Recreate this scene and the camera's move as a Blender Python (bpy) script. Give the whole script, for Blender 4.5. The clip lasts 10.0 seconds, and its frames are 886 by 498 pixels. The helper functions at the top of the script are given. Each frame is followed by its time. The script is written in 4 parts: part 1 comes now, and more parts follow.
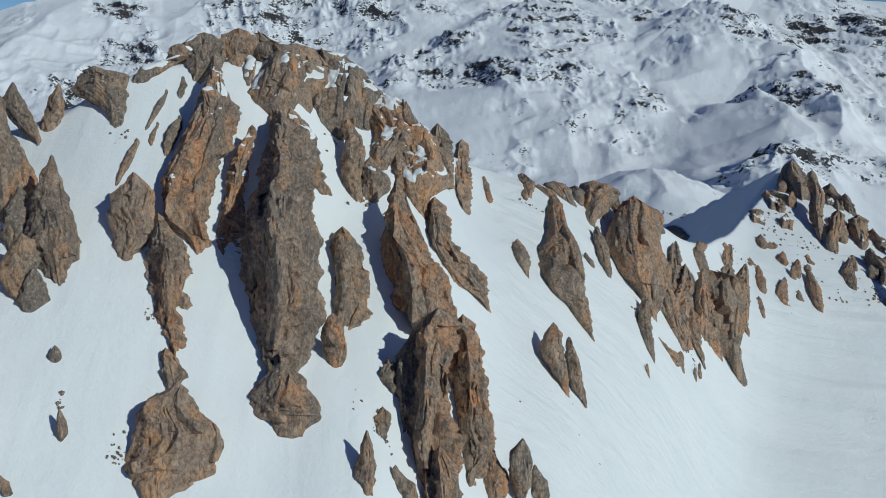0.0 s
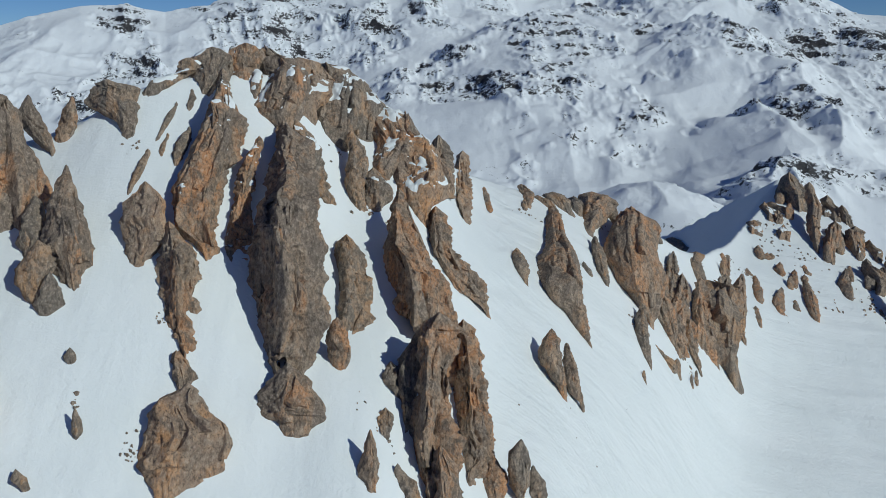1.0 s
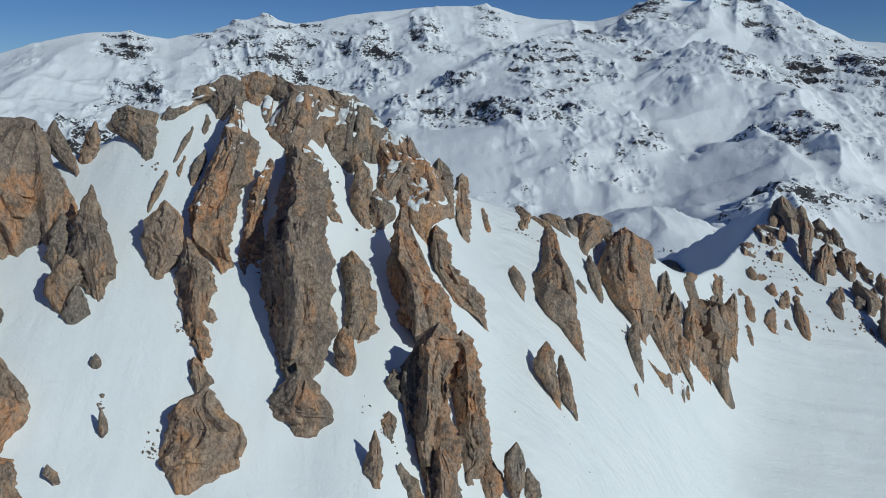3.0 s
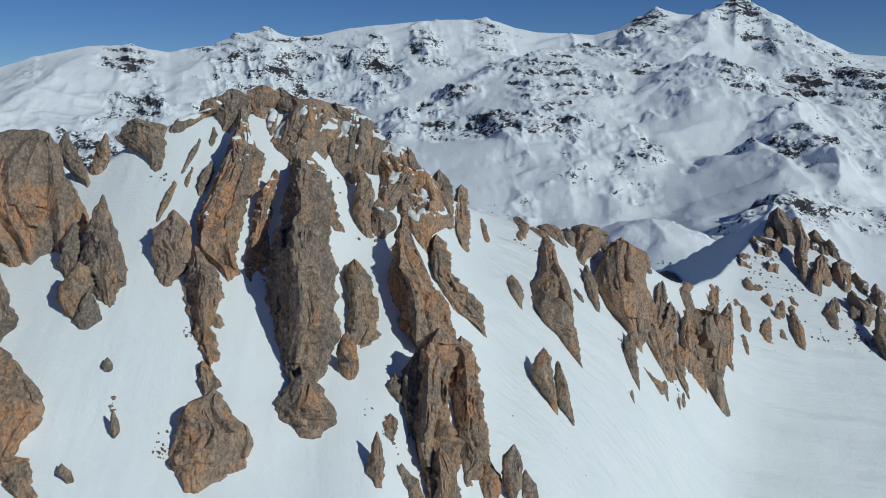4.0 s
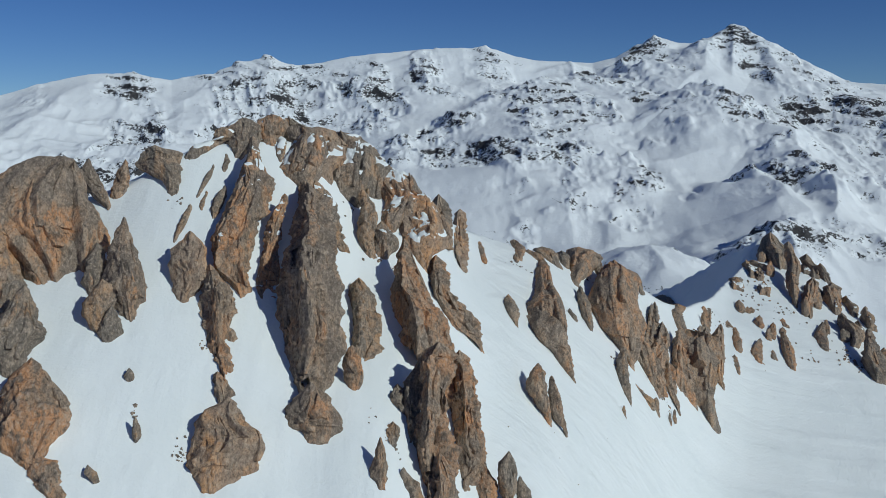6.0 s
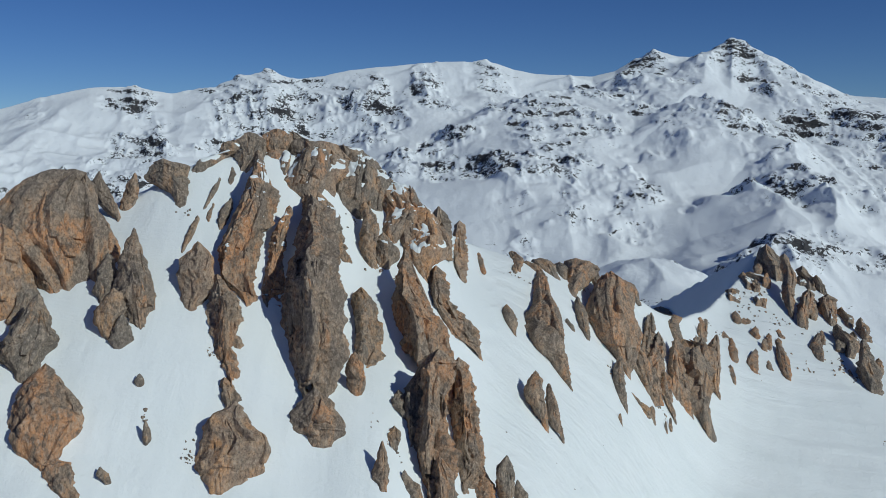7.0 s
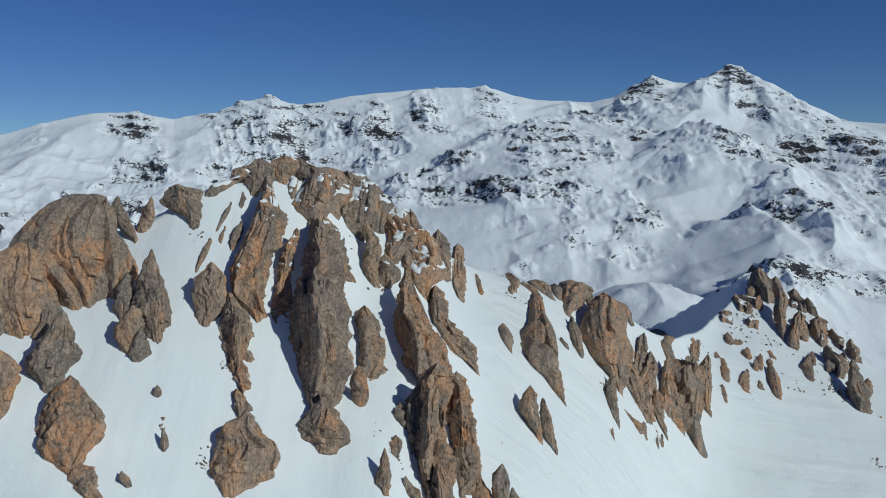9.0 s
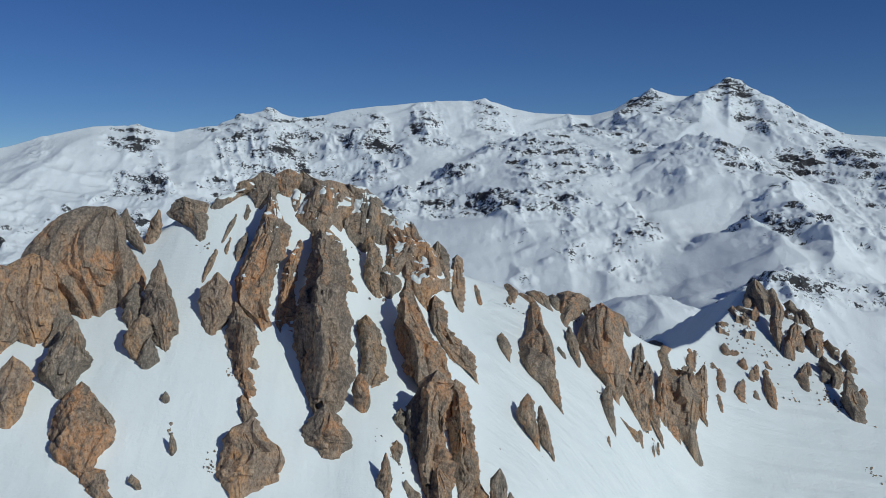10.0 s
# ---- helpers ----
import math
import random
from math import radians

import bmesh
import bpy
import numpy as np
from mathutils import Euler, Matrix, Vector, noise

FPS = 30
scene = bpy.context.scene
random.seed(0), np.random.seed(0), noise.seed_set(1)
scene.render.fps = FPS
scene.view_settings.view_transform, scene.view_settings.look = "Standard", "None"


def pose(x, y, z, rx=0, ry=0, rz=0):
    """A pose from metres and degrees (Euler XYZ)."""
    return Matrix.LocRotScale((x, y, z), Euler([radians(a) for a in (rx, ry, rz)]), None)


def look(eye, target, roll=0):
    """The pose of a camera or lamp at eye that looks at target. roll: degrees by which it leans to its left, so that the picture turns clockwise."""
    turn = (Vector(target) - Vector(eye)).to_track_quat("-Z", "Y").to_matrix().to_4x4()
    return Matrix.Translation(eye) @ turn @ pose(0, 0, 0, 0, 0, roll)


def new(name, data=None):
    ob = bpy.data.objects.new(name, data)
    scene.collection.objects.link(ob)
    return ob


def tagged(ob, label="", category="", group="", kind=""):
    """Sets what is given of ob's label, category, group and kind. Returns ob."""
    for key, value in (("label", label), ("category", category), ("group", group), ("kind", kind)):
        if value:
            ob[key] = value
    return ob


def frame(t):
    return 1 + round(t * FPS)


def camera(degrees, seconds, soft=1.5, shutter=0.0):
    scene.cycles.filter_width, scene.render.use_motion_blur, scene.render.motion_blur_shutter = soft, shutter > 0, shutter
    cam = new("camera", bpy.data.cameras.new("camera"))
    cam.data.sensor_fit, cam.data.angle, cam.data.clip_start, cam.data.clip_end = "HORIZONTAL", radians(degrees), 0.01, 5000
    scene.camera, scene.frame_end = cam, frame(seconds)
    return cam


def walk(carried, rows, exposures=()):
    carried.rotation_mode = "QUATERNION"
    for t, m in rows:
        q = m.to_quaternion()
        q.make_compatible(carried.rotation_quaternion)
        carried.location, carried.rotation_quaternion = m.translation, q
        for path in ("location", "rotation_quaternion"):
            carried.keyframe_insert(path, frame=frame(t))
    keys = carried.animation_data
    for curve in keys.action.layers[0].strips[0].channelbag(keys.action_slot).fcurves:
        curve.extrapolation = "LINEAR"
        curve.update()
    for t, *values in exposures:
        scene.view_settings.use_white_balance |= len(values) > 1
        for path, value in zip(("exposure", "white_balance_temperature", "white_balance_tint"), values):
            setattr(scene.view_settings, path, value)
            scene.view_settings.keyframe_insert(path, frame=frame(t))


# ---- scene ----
cam = camera(50.00, 10.0, soft=0.75)
# seconds, place, then turn
ROWS = [
    (0.0, 0.00, -0.00, 0.00, -11.47, 0.00),
    (0.5, 0.05, -2.05, -0.00, -11.08, 0.04),
    (1.0, 0.08, -4.12, 0.00, -10.68, 0.09),
    (1.5, 0.10, -6.19, -0.00, -10.30, 0.12),
    (2.0, 0.14, -8.29, -0.00, -9.92, 0.13),
    (2.5, 0.18, -10.41, 0.03, -9.54, 0.14),
    (4.0, 0.24, -16.93, 0.08, -8.39, 0.13),
    (4.5, 0.26, -19.15, 0.11, -8.00, 0.13),
    (5.0, 0.30, -21.43, 0.14, -7.57, 0.13),
    (5.5, 0.34, -23.74, 0.17, -7.17, 0.13),
    (7.0, 0.44, -30.75, 0.29, -5.99, 0.14),
    (7.5, 0.48, -33.10, 0.34, -5.61, 0.14),
    (8.0, 0.53, -35.46, 0.40, -5.24, 0.14),
    (8.5, 0.59, -37.82, 0.42, -4.87, 0.14),
    (9.0, 0.63, -40.20, 0.43, -4.49, 0.13),
    (9.5, 0.69, -42.57, 0.44, -4.12, 0.13),
    (10.0, 0.74, -44.99, 0.45, -3.72, 0.13),
]
walk(cam, [(t, pose(x, y, z, 90 + pitch, 0, yaw)) for t, x, y, z, pitch, yaw in ROWS],
     exposures=((0.0, -0.52, 5920, -2), (10.0, -0.52, 5920, -2)))

# ---- light: clear winter sky, sun from the right and a little behind the camera ----
SUN = Vector((0.70, -0.50, 0.50)).normalized()
world = bpy.data.worlds.new("sky")
scene.world = world
world.use_nodes = True
wn, wl = world.node_tree.nodes, world.node_tree.links
sky = wn.new("ShaderNodeTexSky")
sky.sky_type, sky.sun_disc = "NISHITA", False
sky.sun_elevation = math.asin(SUN.z)
sky.sun_rotation = math.atan2(SUN.x, SUN.y)
sky.altitude, sky.air_density, sky.dust_density, sky.ozone_density = 4200, 1.0, 0.0, 4.0
wn["Background"].inputs["Strength"].default_value = 0.074
deep = wn.new("ShaderNodeHueSaturation")
deep.inputs["Saturation"].default_value, deep.inputs["Hue"].default_value = 1.15, 0.516
wl.new(sky.outputs["Color"], deep.inputs["Color"])
wl.new(deep.outputs["Color"], wn["Background"].inputs["Color"])
sun = new("sun", bpy.data.lights.new("sun", "SUN"))
sun.data.energy, sun.data.angle, sun.data.color = 3.5, radians(0.53), (1.0, 0.96, 0.90)
sun.matrix_world = look((300, -200, 400), Vector((300, -200, 400)) - SUN)


# ---- materials ----
class Nodes:
    """Short hand for building a node material."""
    def __init__(self, name):
        self.m = bpy.data.materials.new(name)
        self.m.use_nodes = True
        self.t = self.m.node_tree
        self.bsdf = self.t.nodes["Principled BSDF"]
        self.pos = self.t.nodes.new("ShaderNodeNewGeometry")

    def put(self, kind, **values):
        n = self.t.nodes.new(kind)
        for key, v in values.items():
            n.inputs[key].default_value = v
        return n

    def link(self, a, b):
        self.t.links.new(a, b)

    def scaled(self, sx, sy, sz, rot=(0, 0, 0)):
        n = self.put("ShaderNodeMapping", Scale=(sx, sy, sz), Rotation=rot)
        self.link(self.pos.outputs["Position"], n.inputs["Vector"])
        return n.outputs["Vector"]

    def grained(self, angle, along, across):
        """Places turned by angle and stretched, for marks that run one way."""
        n = self.put("ShaderNodeMapping", Scale=(along, across, 8.0), Rotation=(0, 0, angle))
        n.vector_type = "TEXTURE"
        self.link(self.pos.outputs["Position"], n.inputs["Vector"])
        return n.outputs["Vector"]

    def strength(self, fac, a, b):
        n = self.put("ShaderNodeMapRange")
        n.inputs["To Min"].default_value, n.inputs["To Max"].default_value = a, b
        self.link(fac, n.inputs["Value"])
        return n.outputs["Result"]

    def noise(self, vec, scale, detail=6, rough=0.6, distort=0.0):
        n = self.put("ShaderNodeTexNoise", Scale=scale, Detail=detail, Roughness=rough, Distortion=distort)
        self.link(vec, n.inputs["Vector"])
        return n.outputs["Fac"]

    def ramp(self, fac, *stops):
        n = self.put("ShaderNodeValToRGB")
        e = n.color_ramp.elements
        while len(e) < len(stops):
            e.new(0.5)
        for el, (at, c) in zip(e, stops):
            el.position = at
            el.color = (*c, 1) if isinstance(c, tuple) else (c, c, c, 1)
        self.link(fac, n.inputs["Fac"])
        return n.outputs["Color"]

    def mix(self, fac, a, b, blend="MIX"):
        n = self.t.nodes.new("ShaderNodeMix")
        n.data_type, n.blend_type = "RGBA", blend
        for sock, v in ((n.inputs[0], fac), (n.inputs[6], a), (n.inputs[7], b)):
            if isinstance(v, bpy.types.NodeSocket):
                self.link(v, sock)
            elif isinstance(v, tuple):
                sock.default_value = (*v, 1)
            else:
                sock.default_value = v
        return n.outputs[2]

    def math(self, op, a, b=0.0, clamp=False):
        n = self.t.nodes.new("ShaderNodeMath")
        n.operation, n.use_clamp = op, clamp
        for sock, v in ((n.inputs[0], a), (n.inputs[1], b)):
            if isinstance(v, bpy.types.NodeSocket):
                self.link(v, sock)
            else:
                sock.default_value = v
        return n.outputs[0]

    def upward(self):
        n = self.t.nodes.new("ShaderNodeSeparateXYZ")
        self.link(self.pos.outputs["Normal"], n.inputs[0])
        return n.outputs["Z"]

    def bump(self, height, strength, distance, below=None):
        n = self.put("ShaderNodeBump", Distance=distance)
        if isinstance(strength, bpy.types.NodeSocket):
            self.link(strength, n.inputs["Strength"])
        else:
            n.inputs["Strength"].default_value = strength
        self.link(height, n.inputs["Height"])
        if below is not None:
            self.link(below, n.inputs["Normal"])
        return n.outputs["Normal"]

    def finish(self, color, rough, normal=None):
        for sock, v in (("Base Color", color), ("Roughness", rough)):
            if isinstance(v, bpy.types.NodeSocket):
                self.link(v, self.bsdf.inputs[sock])
            else:
                self.bsdf.inputs[sock].default_value = (*v, 1) if isinstance(v, tuple) else v
        if normal is not None:
            self.link(normal, self.bsdf.inputs["Normal"])
        return self.m


def snow_material():
    n = Nodes("snow")
    big = n.noise(n.scaled(1, 1, 1), 0.06, 4, 0.55)
    wind = n.noise(n.scaled(0.5, 1.6, 1, (0, 0, 0.5)), 0.45, 8, 0.66, 0.6)
    grain = n.noise(n.scaled(1, 1, 1), 3.0, 5, 0.7)
    run = n.noise(n.grained(radians(14), 60.0, 4.0), 1.0, 6, 0.58, 0.5)
    fall = n.noise(n.grained(radians(-86), 14.0, 3.5), 1.0, 6, 0.6, 0.8)
    xyz = n.t.nodes.new("ShaderNodeSeparateXYZ")
    n.link(n.pos.outputs["Position"], xyz.inputs[0])
    east = n.ramp(n.math("MULTIPLY", xyz.outputs["X"], 0.05, True), (0.05, 0.0), (0.6, 1.0))
    high = n.math("ADD", n.math("MULTIPLY", xyz.outputs["Z"], 0.07), 5.95, True)
    face = n.math("MULTIPLY", east, high)
    tracks = n.mix(east, fall, run)
    col = n.mix(n.ramp(big, (0.35, 0.0), (0.7, 1.0)), (0.835, 0.86, 0.845), (0.875, 0.89, 0.875))
    b = n.bump(wind, 0.35, 0.30)
    b = n.bump(tracks, n.strength(face, 0.14, 0.65), 0.9, b)
    furrow = n.ramp(n.noise(n.grained(radians(16), 60.0, 1.2), 1.0, 4, 0.55, 0.5), (0.56, 0.0), (0.62, 1.0))
    b = n.bump(furrow, n.strength(face, 0.02, 0.35), 0.30, b)
    crust = n.noise(n.scaled(1, 1, 1), 0.9, 6, 0.72, 0.4)
    b = n.bump(crust, n.strength(east, 0.25, 0.70), 0.42, b)
    b = n.bump(grain, 0.30, 0.12, b)
    n.bsdf.inputs["Specular IOR Level"].default_value = 0.25
    return n.finish(col, 0.62, b)


def rock_material(name, low, mid, high, dark):
    n = Nodes(name)
    blot = n.noise(n.scaled(1, 0.5, 0.4), 0.22, 6, 0.62, 0.8)
    streak = n.noise(n.scaled(1, 0.7, 0.55), 0.9, 9, 0.7, 0.6)
    grain = n.noise(n.scaled(1, 0.6, 0.6), 3.0, 10, 0.75)
    rand = n.t.nodes.new("ShaderNodeObjectInfo").outputs["Random"]
    shade = n.math("ADD", blot, n.math("MULTIPLY_ADD", rand, 0.16))
    shade.node.inputs[1].links[0].from_node.inputs[2].default_value = -0.08
    col = n.ramp(shade, (0.40, low), (0.50, mid), (0.61, high))
    pale = n.noise(n.scaled(1, 0.5, 0.5), 0.5, 7, 0.65, 0.4)
    col = n.mix(n.ramp(pale, (0.50, 0.0), (0.62, 0.55)), col, (0.50, 0.385, 0.28))
    col = n.mix(n.ramp(streak, (0.41, 0.85), (0.53, 0.0)), col, dark)
    col = n.mix(n.ramp(grain, (0.38, 0.80), (0.49, 0.0)), col, (0.11, 0.09, 0.075))
    col = n.mix(n.ramp(grain, (0.53, 0.0), (0.62, 0.55)), col, (0.58, 0.47, 0.375))
    up = n.math("MULTIPLY_ADD", n.noise(n.scaled(1, 1, 1), 0.9, 6, 0.7), 0.9)
    up.node.inputs[2].default_value = -0.45
    lies = n.ramp(n.math("ADD", n.upward(), up), (1.02, 0.0), (1.06, 1.0))
    col = n.mix(lies, col, (0.85, 0.865, 0.87))
    b = n.bump(streak, 0.8, 0.5)
    b = n.bump(grain, 0.9, 0.22, b)
    n.bsdf.inputs["Specular IOR Level"].default_value = 0.2
    return n.finish(col, 0.9, b)


def massif_material():
    """Far snow and rock: rock shows where the ground is steep, and in broken bands."""
    n = Nodes("far_mountain")
    s = n.noise(n.scaled(1, 1, 1.6), 0.011, 7, 0.7, 0.3)
    fine = n.noise(n.scaled(1, 1, 1.3), 0.085, 7, 0.74)
    at = n.t.nodes.new("ShaderNodeAttribute")
    at.attribute_name = "bare"
    v = n.math("ADD", n.math("MULTIPLY", s, 0.38), n.math("MULTIPLY", fine, 0.62))
    v = n.math("ADD", v, at.outputs["Fac"])
    gather = n.math("MULTIPLY_ADD", n.noise(n.scaled(1, 1, 2.2), 0.0042, 4, 0.6, 0.5), 0.42)
    gather.node.inputs[2].default_value = -0.218
    v = n.math("ADD", v, gather)
    mask = n.ramp(v, (0.630, 0.0), (0.645, 1.0))
    rock = n.ramp(fine, (0.45, (0.035, 0.035, 0.04)), (0.65, (0.08, 0.075, 0.072)), (0.8, (0.15, 0.135, 0.125)))
    col = n.mix(mask, (0.85, 0.87, 0.885), rock)
    b = n.bump(s, 0.34, 13.0)
    b = n.bump(fine, 0.5, 3.0, b)
    n.bsdf.inputs["Specular IOR Level"].default_value = 0.2
    return n.finish(col, 0.8, b)


SNOW = snow_material()
MASSIF = massif_material()
ROCK = {
    "brown": rock_material("brown_rock", (0.26, 0.205, 0.16), (0.385, 0.265, 0.175), (0.55, 0.285, 0.14), (0.20, 0.16, 0.125)),
    "orange": rock_material("orange_rock", (0.33, 0.25, 0.185), (0.49, 0.31, 0.185), (0.63, 0.34, 0.16), (0.31, 0.22, 0.16)),
    "grey": rock_material("grey_rock", (0.225, 0.19, 0.155), (0.315, 0.24, 0.175), (0.46, 0.28, 0.155), (0.19, 0.16, 0.13)),
}

# ---------- fields: noise and the lie of the land ----------
def hash01(ix, iy, iz, seed):
    h = (ix.astype(np.int64) * 374761393 + iy.astype(np.int64) * 668265263 + iz.astype(np.int64) * 2147483647 + seed * 974711) & 0xFFFFFFFF
    h = ((h ^ (h >> 13)) * 1274126177) & 0xFFFFFFFF
    h = ((h ^ (h >> 16)) * 2246822519) & 0xFFFFFFFF
    return ((h ^ (h >> 15)) & 0xFFFFFF) / float(0xFFFFFF)


def vnoise(x, y, z=0.0, seed=0):
    """Smooth value noise in -1..1."""
    x, y, z = np.broadcast_arrays(np.asarray(x, float), np.asarray(y, float), np.asarray(z, float))
    fx, fy, fz = np.floor(x), np.floor(y), np.floor(z)
    u, v, w = x - fx, y - fy, z - fz
    u, v, w = (s * s * s * (s * (s * 6 - 15) + 10) for s in (u, v, w))
    total = 0.0
    for dx in (0, 1):
        for dy in (0, 1):
            for dz in (0, 1):
                k = (u if dx else 1 - u) * (v if dy else 1 - v) * (w if dz else 1 - w)
                total = total + k * hash01(fx + dx, fy + dy, fz + dz, seed)
    return 2 * total - 1


def fbm(x, y, z=0.0, octaves=4, seed=0, gain=0.5, ridged=False):
    total, amp, norm = 0.0, 1.0, 0.0
    for k in range(octaves):
        n = vnoise(x * 2 ** k + 17.3 * k, y * 2 ** k - 9.1 * k, z * 2 ** k + 5.7 * k, seed + k)
        total = total + amp * (1 - 2 * np.abs(n) if ridged else n)
        norm += amp
        amp *= gain
    return total / norm


def smooth(a, b, x):
    s = np.clip((x - a) / (b - a), 0, 1)
    return s * s * (3 - 2 * s)


def curve(xs, ys, x):
    """Monotone cubic through the knots, straight beyond the ends. xs rising, ys may be arrays of columns."""
    xs, ys = np.asarray(xs, float), np.asarray(ys, float)
    h = np.diff(xs)
    d = np.diff(ys) / h
    m = np.empty_like(ys)
    m[0], m[-1] = d[0], d[-1]
    same = d[:-1] * d[1:] > 0
    m[1:-1] = np.where(same, 2 * d[:-1] * d[1:] / np.where(same, d[:-1] + d[1:], 1), 0)
    i = np.clip(np.searchsorted(xs, x) - 1, 0, len(h) - 1)
    t = np.clip((x - xs[i]) / h[i], 0, 1)
    return ys[i] * (1 + 2 * t) * (1 - t) ** 2 + m[i] * h[i] * t * (1 - t) ** 2 + ys[i + 1] * t * t * (3 - 2 * t) + m[i + 1] * h[i] * t * t * (t - 1)


# The snow face, as slope profiles fanned round the basin: bearing, then distance and height at the foot,
# lower face, upper face and crest.
HUB = (0.0, -20.0)
PROFILES = (
    (-34, 95, -54, 118, -42, 140, -26, 168, -16),
    (-26, 95, -54, 113, -42, 134, -28, 163, -13),
    (-20, 95, -56, 114, -42, 134, -26.5, 160, -9.5),
    (-14, 95, -57, 116, -42, 136, -25.5, 166, -1.5),
    (-9, 95, -58, 118, -42.5, 138, -27, 170, -1),
    (-5, 95, -59, 121, -41.5, 148, -27, 180, -5),
    (-1.5, 95, -64, 122, -45.5, 148, -30, 176, -13),
    (2, 100, -68, 130, -52, 160, -35.7, 222, -23.8),
    (6, 100, -75, 130, -57.5, 168, -45, 230, -29.2),
    (9, 110, -83, 150, -63.5, 198, -47.5, 250, -33),
    (13, 120, -93, 170, -77.5, 215, -60, 265, -46),
    (16, 130, -98, 200, -85, 252, -72, 330, -59),
    (19, 140, -98, 240, -86, 330, -68, 440, -51),
    (22, 140, -100, 250, -89.5, 345, -73.5, 425, -59),
    (25, 140, -103, 250, -93.5, 340, -80.5, 385, -74),
    (32, 140, -114, 250, -105, 330, -96, 380, -91),
)
FLOOR = -100.0


def near_height(x, y, detail=True):
    """Height of the snow at plan places x, y."""
    x, y = np.broadcast_arrays(np.asarray(x, float), np.asarray(y, float))
    dx, dy = x - HUB[0], y - HUB[1]
    r, az = np.hypot(dx, dy), np.degrees(np.arctan2(dx, dy))
    cols = np.array(PROFILES, float)
    a = np.clip(az, -34, 32)
    rf, zf, rl, zl, ru, zu, rc, zc = (sum(g * curve(cols[:, 0], cols[:, k], a + o) for g, o in ((0.25, -1.4), (0.5, 0.0), (0.25, 1.4))) for k in range(1, 9))
    def seg(r0, z0, r1, z1, m0, m1):
        h = r1 - r0
        t = np.clip((r - r0) / h, 0, 1)
        return z0 * (1 + 2 * t) * (1 - t) ** 2 + m0 * h * t * (1 - t) ** 2 + z1 * t * t * (3 - 2 * t) + m1 * h * t * t * (t - 1)
    d1, d2, d3 = (zl - zf) / (rl - rf), (zu - zl) / (ru - rl), (zc - zu) / (rc - ru)
    m1, m2 = 0.5 * (d1 + d2), 0.5 * (d2 + d3)
    z = np.where(r < rl, seg(rf, zf, rl, zl, d1, m1), np.where(r < ru, seg(rl, zl, ru, zu, m1, m2), seg(ru, zu, rc, zc, m2, d3)))
    over = r - rc
    back = zc - 0.78 * np.maximum(over - 4, 0) + np.minimum(over, 4) * 0.1
    z = np.where(over > 0, np.maximum(back, -520 + 0.0 * r), z)
    under = rf - r
    z = np.where(under > 0, zf - 0.4 * under, z)
    w = smooth(95, 40, r)
    z = z * (1 - w) + FLOOR * w
    side = np.maximum(smooth(-38, -75, az), smooth(36, 75, az)) * smooth(30, 95, r)
    z = z * (1 - side) + side * (FLOOR + 12 * fbm(x / 160, y / 160, 0, 3, 5) - 0.12 * np.maximum(r - 100, 0))
    k = np.clip(((x - 138) * -26 + (y - 400) * 58) / (26 ** 2 + 58 ** 2), -0.1, 2.4)
    arm = -46.0 - 31 * k - 1.1 * np.sqrt((x - 138 + 26 * k) ** 2 + (y - 400 - 58 * k) ** 2 + 4.0)
    z = np.where(over > -20, np.maximum(z, arm), z)
    if detail:
        z = z + (0.9 * fbm(x / 22, y / 22, 0, 3, 11) + 0.10 * fbm(x / 3.5, y / 3.5, 0, 3, 12)) * smooth(60, 100, r)
        # runnels down the fall line: straight towards the basin on the left, slantwise on the right
        turn = np.radians(-90 + 104 * smooth(-2, 4, az))
        face = smooth(0, 8, az) * (1 - 0.85 * smooth(16, 20, az))
        along, over = x * np.cos(turn) + y * np.sin(turn), -x * np.sin(turn) + y * np.cos(turn)
        z = z + (0.16 + 0.14 * face) * fbm(along / 90, over / 3.6, 0, 4, 13, 0.55) * smooth(60, 100, r)
        z = z + (0.25 + 0.60 * face) * fbm(along / 160, over / 13, 0, 3, 14, 0.5) * smooth(60, 100, r)
    return z


def sheet(name, material, az, r, z, label, category, attribute=None):
    """A ground sheet over bearings az and distances r round the hub; closed where az spans the full turn."""
    A, R = np.meshgrid(az, r)
    X, Y = HUB[0] + R * np.sin(np.radians(A)), HUB[1] + R * np.cos(np.radians(A))
    na, nr = len(az), len(r)
    co = np.stack([X, Y, z], -1).reshape(-1, 3)
    i = (np.arange(nr - 1)[:, None] * na + np.arange(na - 1)[None, :]).ravel()
    quads = np.stack([i, i + na, i + na + 1, i + 1], -1)
    me = bpy.data.meshes.new(name)
    me.vertices.add(len(co))
    me.vertices.foreach_set("co", co.ravel())
    me.loops.add(quads.size)
    me.loops.foreach_set("vertex_index", quads.ravel())
    me.polygons.add(len(quads))
    me.polygons.foreach_set("loop_start", np.arange(0, quads.size, 4))
    me.polygons.foreach_set("use_smooth", np.ones(len(quads), bool))
    if attribute is not None:
        me.attributes.new("bare", "FLOAT", "POINT").data.foreach_set("value", np.asarray(attribute, float).ravel())
    me.materials.append(material)
    me.update(calc_edges=True)
    me.validate()
    return tagged(new(name, me), label, category, kind="structure")


def bearings(step, inner):
    left = -np.geomspace(inner, 180, 70)[::-1]
    return np.concatenate([left, np.arange(-inner + step, inner, step), np.geomspace(inner, 180, 70)])


